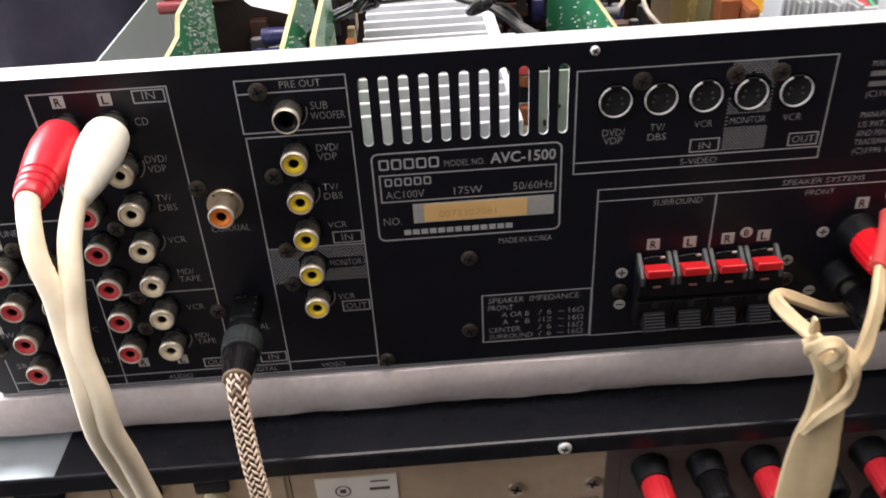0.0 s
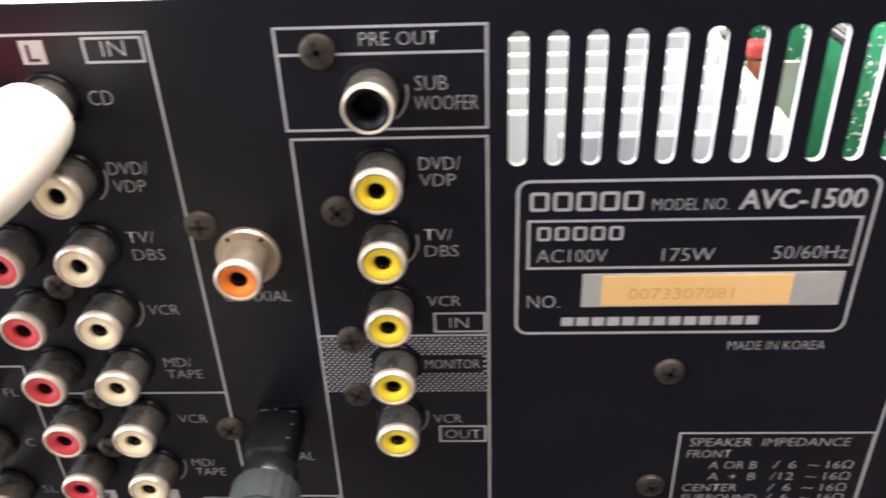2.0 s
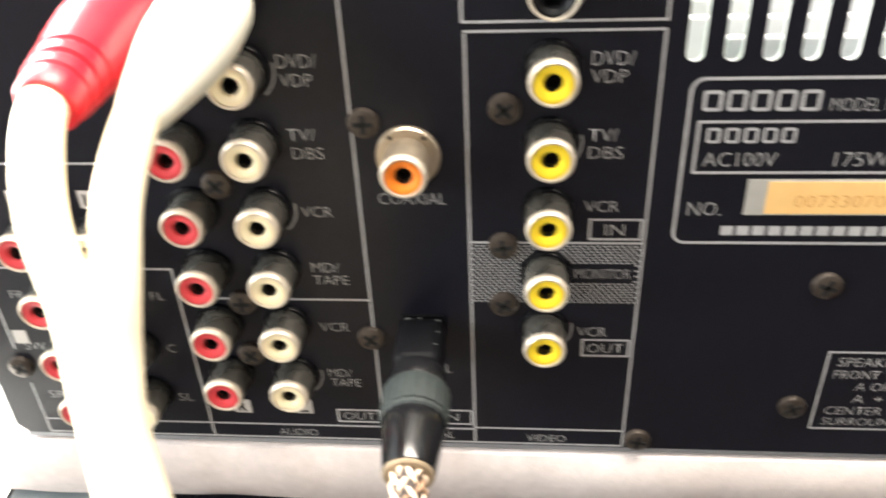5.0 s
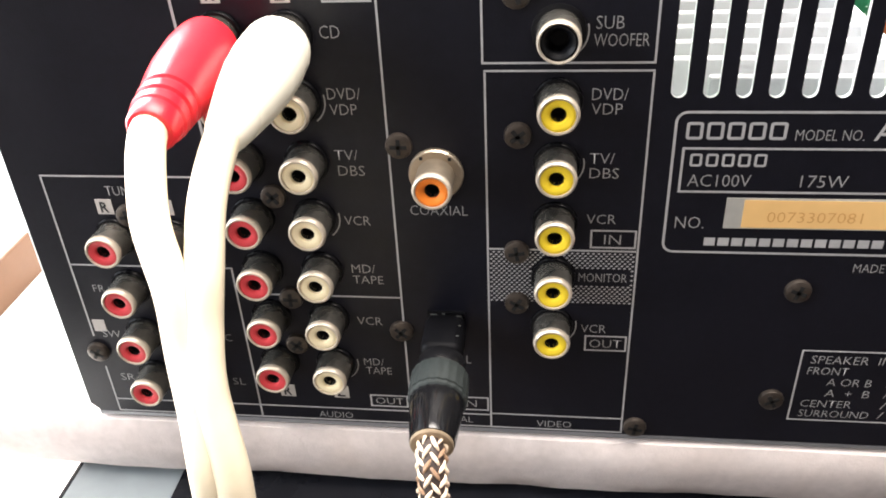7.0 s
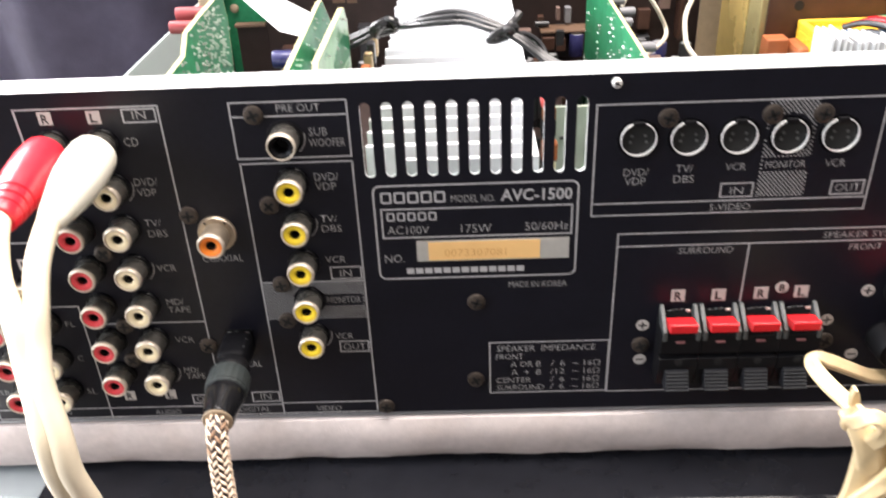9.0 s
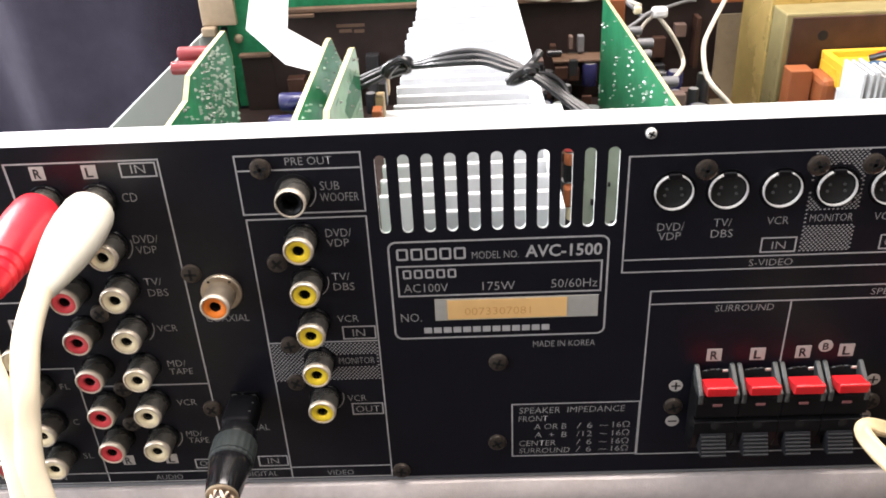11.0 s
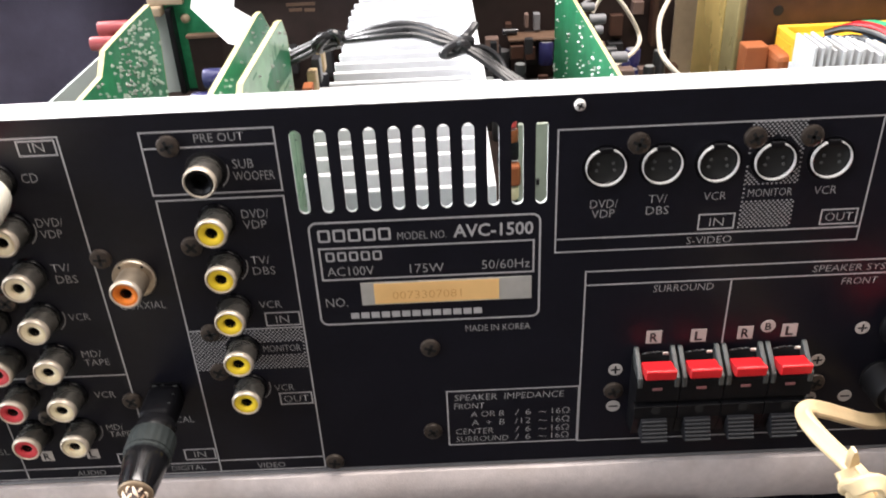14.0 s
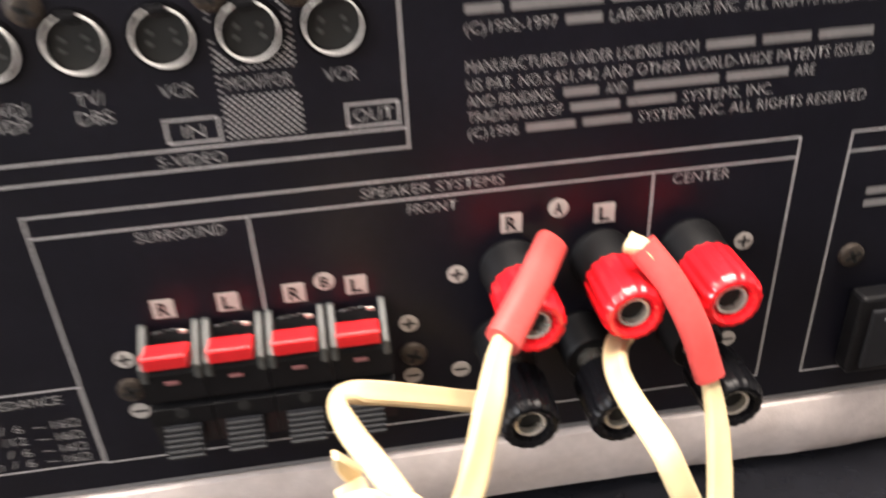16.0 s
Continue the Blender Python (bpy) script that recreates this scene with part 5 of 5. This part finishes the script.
def inner_wires():
    tube("wire", [(36, 305, 84), (44, 322, 78), (58, 328, 75), (78, 328, 74), (99, 326, 75), (110, 300, 76)], 1.3, M_WIRE_W, AMP, label="cream wire")
    tube("wire", [(116, 281, 75), (126, 280, 62), (133, 280, 48), (126, 262, 46), (112, 240, 46), (98, 232, 40)], 1.3, M_WIRE_W, AMP, label="cream wire")
    tube("wire", [(115, 282, 75), (109, 281, 70), (105, 278, 64)], 1.0, M_WIRE_W, AMP, label="cream wire")
    tube("wire", [(98, 290, 82), (103, 287, 78), (108, 285, 74), (114, 284, 75)], 1.0, M_GREY, AMP, label="grey wire")
    tube("wire", [(97, 272, 70), (104, 276, 73), (110, 280, 76), (115, 282, 77)], 1.0, M_GREY, AMP, label="grey wire")
    tube("wire", [(121, 284, 78), (132, 294, 78), (140, 306, 76), (148, 322, 72)], 0.9, M_GREY, AMP, label="grey wire")
    part("connector", boxed(103.5, 108, 284, 289, 74.5, 79, 1.2), M_WHITE, AMP, "small cream connector")
    part("connector", boxed(113, 122, 279, 286, 73, 79, 1.8), M_RIBBON, AMP, "white wire connector")
    tube("wire", [(166, 312, 88), (160, 300, 79), (149, 282, 70), (139, 262, 63), (133, 236, 58), (130, 212, 57), (141, 206, 45), (150, 200, 30)], 1.35, M_WIRE_W, AMP, label="white wire")
    part("component", boxed(86, 94, 262, 270, 74, 89, 0.6), M_KRAFT, AMP)
    tube("wire", [(206, 208, 68), (214, 200, 72), (226, 188, 70), (236, 170, 62), (242, 150, 52)], 1.7, M_WIRE_K, AMP)
    tube("wire", [(212, 212, 68), (220, 202, 73), (227, 188, 72), (233, 170, 63), (236, 148, 52)], 1.8, M_REDPL, AMP, label="red wire")
    tube("wire", [(216, 213, 68), (225, 203, 73), (232, 189, 72), (237, 170, 62), (239, 146, 50)], 1.8, M_WIRE_G, AMP, label="green wire")
    part("clear_cover", boxed(241, 260.5, 152, 192, 30, 86, 1.5), M_CLOUDY, AMP, "cloudy plastic cover")


inner_wires()


# ---- cables in front ----
def phono_lead():
    t = thing("phono_lead", "ivory twin audio lead with red and ivory plugs in the panel", "cable", at=(-105, -40, 90))
    at = Vector((-105, -40, 90))

    def plug(x, mat, dx, dz, prof, label):
        ax = Vector((dx, -1.0, dz)).normalized()
        start = Vector((x, -5.5, 104.0)) - at
        path = [start + ax * d for d, _ in prof]
        bm = bmesh.new()
        rings = []
        fr = frames_along(path)
        for q, (d, r), (tan, side, nor) in zip(path, prof, fr):
            rings.append([bm.verts.new((q + side * u + nor * v) * K) for u, v in circle(r, 28)])
        for a, b in zip(rings, rings[1:]):
            for i in range(28):
                bm.faces.new((a[i], a[(i + 1) % 28], b[(i + 1) % 28], b[i]))
        bm.faces.new(rings[0])
        bm.faces.new(rings[-1])
        part("plug", bm, mat, t, label, True)
        return start + ax * prof[-1][0], ax
    ribbed = [(0, 4.7), (0.6, 5.9), (2.5, 6.3), (8, 6.7), (15, 6.5), (20, 6.0), (23.4, 5.5), (23.8, 5.0), (24.6, 5.0), (25.0, 5.4), (26.4, 5.2), (26.8, 4.7), (27.6, 4.7), (28.0, 5.1), (29.4, 4.9), (29.8, 4.5), (32.5, 4.3), (33.2, 3.8)]
    plain = [(0, 4.9), (0.6, 6.1), (2.5, 6.6), (8, 6.9), (14, 6.6), (19, 5.9), (23, 5.1), (26, 4.5), (29, 3.9), (31, 3.35), (31.5, 3.0)]
    e1, a1 = plug(-109.0, M_PVC_RED, 0.031, -0.109, ribbed, "red moulded phono plug")
    e2, a2 = plug(-94.7, M_PVC_WHITE, -0.075, -0.20, plain, "ivory moulded phono plug")
    A = lambda p: tuple(Vector(p) - at)
    red = [tuple(e1 - a1 * 3), tuple(e1 + a1 * 1), A((-105.5, -47.5, 97.7)), A((-103.7, -53.4, 91.3)), A((-100.5, -57.9, 82)), A((-99.1, -61.7, 72.5)), A((-97.2, -66, 63.5)), A((-96.4, -69, 54.5)), A((-96.8, -69, 42.7)), A((-96.8, -65.8, 27.7)), A((-96.3, -61.8, 10)), A((-95.2, -59.8, -9.1)), A((-90.6, -62.4, -34)), A((-83.0, -66, -60)), A((-75.2, -70, -110))]
    wht = [tuple(e2 - a2 * 6), tuple(e2 + a2 * 0.5), A((-96.6, -47.5, 92.6)), A((-95.8, -55, 85.2)), A((-96.0, -59.6, 76.6)), A((-95.3, -64.2, 68.1)), A((-92.6, -68.6, 55.7)), A((-92.4, -69.6, 44.2)), A((-91.7, -67.2, 30)), A((-91.4, -64.3, 12.3)), A((-90.4, -61.9, -6.9)), A((-86.1, -65, -32)), A((-79.0, -70, -60)), A((-71.0, -74, -110))]
    tube("cord", red, 3.1, M_CORD, t, 14, 8, "ivory cord")
    tube("cord", wht, 3.1, M_CORD, t, 14, 8, "ivory cord")


phono_lead()


def braided_cable():
    t = thing("digital_cable", "braided digital cable with a long black plug in the optical socket", "cable", at=(-66.2, 0.2, 33.2))
    at = Vector((-66.2, 0.2, 33.2))
    c0 = (0, 0, 0)
    ax = Vector((0.02, -1, -0.08)).normalized()

    def turned(prof, name, mat, label, ribs=0, depth=0.0, parent=t):
        path = [ax * d for d, _ in prof]
        bm = bmesh.new()
        fr = frames_along([Vector((0, 0, 0)), ax])
        tan, side, nor = fr[0]
        n = 120
        rings = []
        for q, (d, r) in zip(path, prof):
            rings.append([bm.verts.new((q + (side * math.cos(2 * math.pi * i / n) + nor * math.sin(2 * math.pi * i / n)) * r * (1 - (depth if ribs and (i * ribs // n) % 2 else 0))) * K) for i in range(n)])
        for a, b in zip(rings, rings[1:]):
            for i in range(n):
                bm.faces.new((a[i], a[(i + 1) % n], b[(i + 1) % n], b[i]))
        bm.faces.new(rings[0])
        bm.faces.new(rings[-1])
        return part(name, bm, mat, parent, label, True)
    nose = part("plug_nose", boxed(-4.7, 4.7, -13.6, -0.5, -4.4, 4.0, 2.0, 3), M_NOSE, t, "square black nose", True)
    # light flecks put the shine of the worn nose edges into colour
    for x, y, w in ((-3.6, -1.6, 1.6), (-0.8, -1.3, 0.7), (2.6, -2.0, 1.3), (3.4, -5.6, 0.6), (3.2, -9.4, 0.7)):
        part("nose_edge", boxed(x, x + w, y - 0.2, y, 3.7, 4.08, 0.08), M_CHEEK, nose, "light fleck for the shine on the worn edge")
    turned([(12.6, 4.4), (13.0, 5.2), (13.6, 5.5), (17.4, 5.7), (18.0, 5.4)], "plug_ring", M_TAIL, "")
    turned([(17.4, 5.5), (17.7, 6.2), (18.2, 6.5), (24.0, 6.55), (24.2, 6.2), (24.5, 6.5), (25.2, 6.45), (25.5, 6.1)], "grip_ring", M_GRIP, "ribbed grey-green grip ring", 40, 0.02)
    tail = turned([(25.0, 5.7), (25.6, 5.95), (28, 5.8), (35.0, 5.0), (36.4, 4.75), (36.8, 4.1)], "plug_tail", M_TAIL, "tapered black tail")
    turned([(36.3, 4.5), (36.9, 4.62), (37.2, 4.3), (37.2, 3.5)], "tail_rim", M_BRASS, "dull brass rim", parent=tail)
    end = ax * 33.5
    A = lambda p: Vector(p) - at
    path = smooth_path([tuple(end), tuple(end + ax * 4.0), tuple(A((-64.9, -41.8, 26))), tuple(A((-64.3, -45.5, 17))), tuple(A((-62.9, -50.5, 6))), tuple(A((-61.3, -54.5, -8))), tuple(A((-60, -58, -22))), tuple(A((-57, -62, -42))), tuple(A((-54, -66, -90)))], 22)
    part("core", sweep(bmesh.new(), path[::3], circle(2.72, 16)), M_BRAID_D, t, "", True)
    fr = frames_along(path)
    ln = [0.0]
    for a, b in zip(path, path[1:]):
        ln.append(ln[-1] + (b - a).length)

    def on_cord(d, ang, r):
        i = min(max(k for k in range(len(ln)) if ln[k] <= max(d, 0)), len(ln) - 2)
        f = (d - ln[i]) / (ln[i + 1] - ln[i])
        tan, side, nor = fr[i]
        return path[i].lerp(path[i + 1], f) + (side * math.cos(ang) + nor * math.sin(ang)) * r

    cols, pitch, rise, half = 10, 2.45, 2.0, 0.58
    r5 = random.Random(6)
    cream, copper = bmesh.new(), bmesh.new()
    for c in range(cols):
        a0 = 2 * math.pi * c / cols
        up = 1 if c % 2 else -1
        d = 0.5 + (pitch / 2 if c % 2 else 0)
        n = 0
        while d < ln[-1] - 3:
            bm = copper if (n + c // 2) % 29 == 4 else cream
            rings = []
            for k, (r, w) in enumerate(((2.75, 0.55), (3.25, 0.95), (3.42, 1.0), (3.25, 0.95), (2.75, 0.55))):
                f = k / 4
                ang = a0 + (f - 0.5) * 2 * math.pi / cols * 1.18
                dd = d + up * (f - 0.5) * rise + r5.uniform(-0.05, 0.05)
                rings.append([bm.verts.new(on_cord(dd + e * half * w, ang, r - dip) * K) for e, dip in ((-1, 0.35), (-0.45, 0), (0.45, 0), (1, 0.35))])
            for p, q in zip(rings, rings[1:]):
                for i in range(3):
                    bm.faces.new((p[i], p[i + 1], q[i + 1], q[i]))
            d += pitch
            n += 1
    tagged(part("braid", cream, M_BRAID_L, t, "cream plaited strands", True), kind="stuff")
    tagged(part("braid_accent", copper, M_BRAID_B, t, "copper-coloured strands", True), kind="stuff")


braided_cable()


def ribbon(pts, flat, widths, h, o):
    """A flat lead: centre line, the way its flat side faces at each point, and half widths."""
    n = len(pts)
    path = smooth_path([tuple(Vector(p) - o) for p in pts], 8)
    faces = smooth_path(flat, 8)
    wide = [v.x for v in smooth_path([(w, 0, 0) for w in widths], 8)]
    bm = bmesh.new()
    rings = []
    for i, q in enumerate(path):
        tan = (path[min(i + 1, len(path) - 1)] - path[max(i - 1, 0)]).normalized()
        side = tan.cross(faces[i]).normalized()
        nor = side.cross(tan)
        w = wide[i]
        rings.append([bm.verts.new((q + side * u * w + nor * v * h) * K) for u, v in ((-1, 0), (-0.93, 0.62), (-0.7, 1), (-0.25, 1.0), (0, 0.94), (0.25, 1.0), (0.7, 1), (0.93, 0.62), (1, 0), (0.93, -0.62), (0.7, -1), (0, -0.8), (-0.7, -1), (-0.93, -0.62))])
    for a, b in zip(rings, rings[1:]):
        for i in range(14):
            bm.faces.new((a[i], a[(i + 1) % 14], b[(i + 1) % 14], b[i]))
    bm.faces.new(rings[0])
    bm.faces.new(rings[-1])
    return bm


CAM_SIDE = (-0.1, -0.8, 0.58)


def speaker_cable(at, legs, sleeves, knots, label):
    t = thing("speaker_cable", label, "cable", "speaker cables", at=at)
    o = Vector(at)
    for pts, flat, widths, h in legs:
        part("flat_wire", ribbon(pts, flat, widths, h, o), M_SPK, t, "", True)
    for pts, r in sleeves:
        path = smooth_path([tuple(Vector(p) - o) for p in pts], 8)
        part("shrink_sleeve", sweep(bmesh.new(), path, oval(r, r * 0.66, 18, 2.6), up=(0, -1, 0.6)), M_SHRINK, t, "red heat-shrink sleeve", True)
    for pts, flat, widths, h in knots:
        part("knot", ribbon(pts, flat, widths, h, o), M_SPK, t, "tied knot", True)
    return t


N = CAM_SIDE
speaker_cable((119, -55, 20),
              [([(153, -9, 55), (147, -20, 54), (139, -31.5, 51.5), (135.2, -40, 47), (132.2, -45, 40), (129, -49, 33), (124, -52, 29)], [(0.3, -0.7, 0.6)] * 5 + [N] * 2, [1.5, 1.5, 1.8, 2.5, 2.55, 2.55, 2.55], 1.2),
               ([(147, -7, 16.5), (138, -10, 19.5), (128, -15.5, 27), (118, -21.5, 35), (111.5, -25.5, 39.4), (109.3, -28.6, 39.6), (111.6, -34.5, 37.6), (115.5, -41, 35.5), (120, -49, 32.5)],
                [(0.1, -0.55, 0.8)] * 3 + [(0.0, -0.6, 0.8), (-0.5, -0.5, 0.7), (-0.8, -0.5, 0.3), (-0.35, -0.75, 0.5), N, N], [2.4] * 9, 1.15),
               ([(118.6, -52, 37), (118.6, -53.5, 27), (118.2, -55, 16), (117.2, -56, 4), (116.9, -57, -9), (116.4, -58, -28), (115.0, -60, -60), (112.5, -62, -110)], [N, (0.1, -0.85, 0.5), (0.15, -0.9, 0.4), (0.0, -0.9, 0.4), N, N, N, N], [4.6, 5.8, 6.8, 8.0, 8.6, 8.6, 8.0, 7.4], 1.5)],
              [([(154.2, -6, 54.5), (147, -19, 53.6), (139, -31.5, 51.5)], 3.3)],
              [([(116, -50, 38), (120.4, -54, 37.6), (122.6, -56.5, 34), (123.2, -57, 29), (121.6, -58, 23.8), (118, -58.4, 19.6), (114.2, -58.0, 15.0), (111.6, -56.8, 8.5)], [N, (0.2, -0.6, 0.7), (0.5, -0.7, 0.5), (0.6, -0.75, 0.3), (0.3, -0.8, 0.5), (0.1, -0.75, 0.65), (0.0, -0.8, 0.55), (-0.4, -0.8, 0.4)], [2.4, 2.8, 3.0, 3.0, 2.8, 2.3, 1.8, 1.0], 1.15),
               ([(112.4, -47, 35), (110.2, -52, 38.6), (110.0, -55.5, 42), (111.8, -57, 44.8), (114.4, -57.4, 45.0), (116.4, -57.8, 42.4), (116.4, -57.6, 38.6), (115.6, -54.5, 33)], [N, N, (-0.2, -0.75, 0.6), (-0.1, -0.7, 0.7), (0.1, -0.7, 0.7), (0.2, -0.8, 0.5), N, N], [2.2, 2.3, 2.2, 2.1, 2.1, 2.2, 2.4, 2.4], 1.1),
               ([(110.6, -49, 41), (112.4, -53.4, 38), (115.0, -55.2, 33), (117.2, -55.4, 27), (118, -54.4, 20)], [N] * 5, [2.6, 3.0, 3.6, 3.8, 3.4], 1.15),
               ([(111.5, -50, 44), (110.2, -51.5, 48), (109.4, -52.5, 51.0)], [N] * 3, [1.7, 1.3, 0.35], 0.9)],
              "cream twin speaker cable with a red sleeve, knotted below the terminals")
speaker_cable((170, -50, 0),
              [([(166.4, -15.0, 58.4), (170, -18, 57.0), (176, -23, 46), (180, -27, 34), (181, -33, 22), (179.5, -41, 6), (175, -48, -4)], [(0.2, -0.7, 0.6)] * 5 + [N] * 2, [2.2, 1.5, 1.4, 1.7, 2.5, 2.55, 2.55], 1.2),
               ([(170, -9, 33), (165.2, -16.5, 35), (161.9, -26.5, 37.2), (161.2, -36.5, 38.6), (163.4, -45, 36.2), (165.8, -48.5, 30.5), (169.6, -50.5, 20), (171, -51.5, 8), (171.5, -52, -3)], [(-0.3, -0.6, 0.7), (-0.4, -0.6, 0.7), (-0.6, -0.5, 0.6), (-0.6, -0.6, 0.5), (-0.3, -0.75, 0.55), N, N, N, N], [2.5] * 9, 1.2),
               ([(170, -52, -4), (171, -51, -16), (173, -49, -32), (172, -50, -60), (168, -54, -110)], [(0.5, -0.7, 0.4)] * 5, [3.6, 3.4, 3.2, 4.0, 5.0], 1.5)],
              [([(168.6, -16.5, 58.2), (173.2, -20.5, 52), (177, -24.5, 44), (180.2, -27.5, 33.5)], 3.0)],
              [([(175, -48, 4), (170, -54, 5), (165, -55, 0), (164.5, -54, -9), (169, -56, -14), (174, -56, -10), (175, -54, -3)], [N] * 7, [2.8] * 7, 1.4),
               ([(165, -50, 4), (171, -57, 1), (176, -55, -6), (178, -50, -12)], [N] * 4, [2.6] * 4, 1.3)],
              "cream twin speaker cable with red sleeve hanging from the posts")
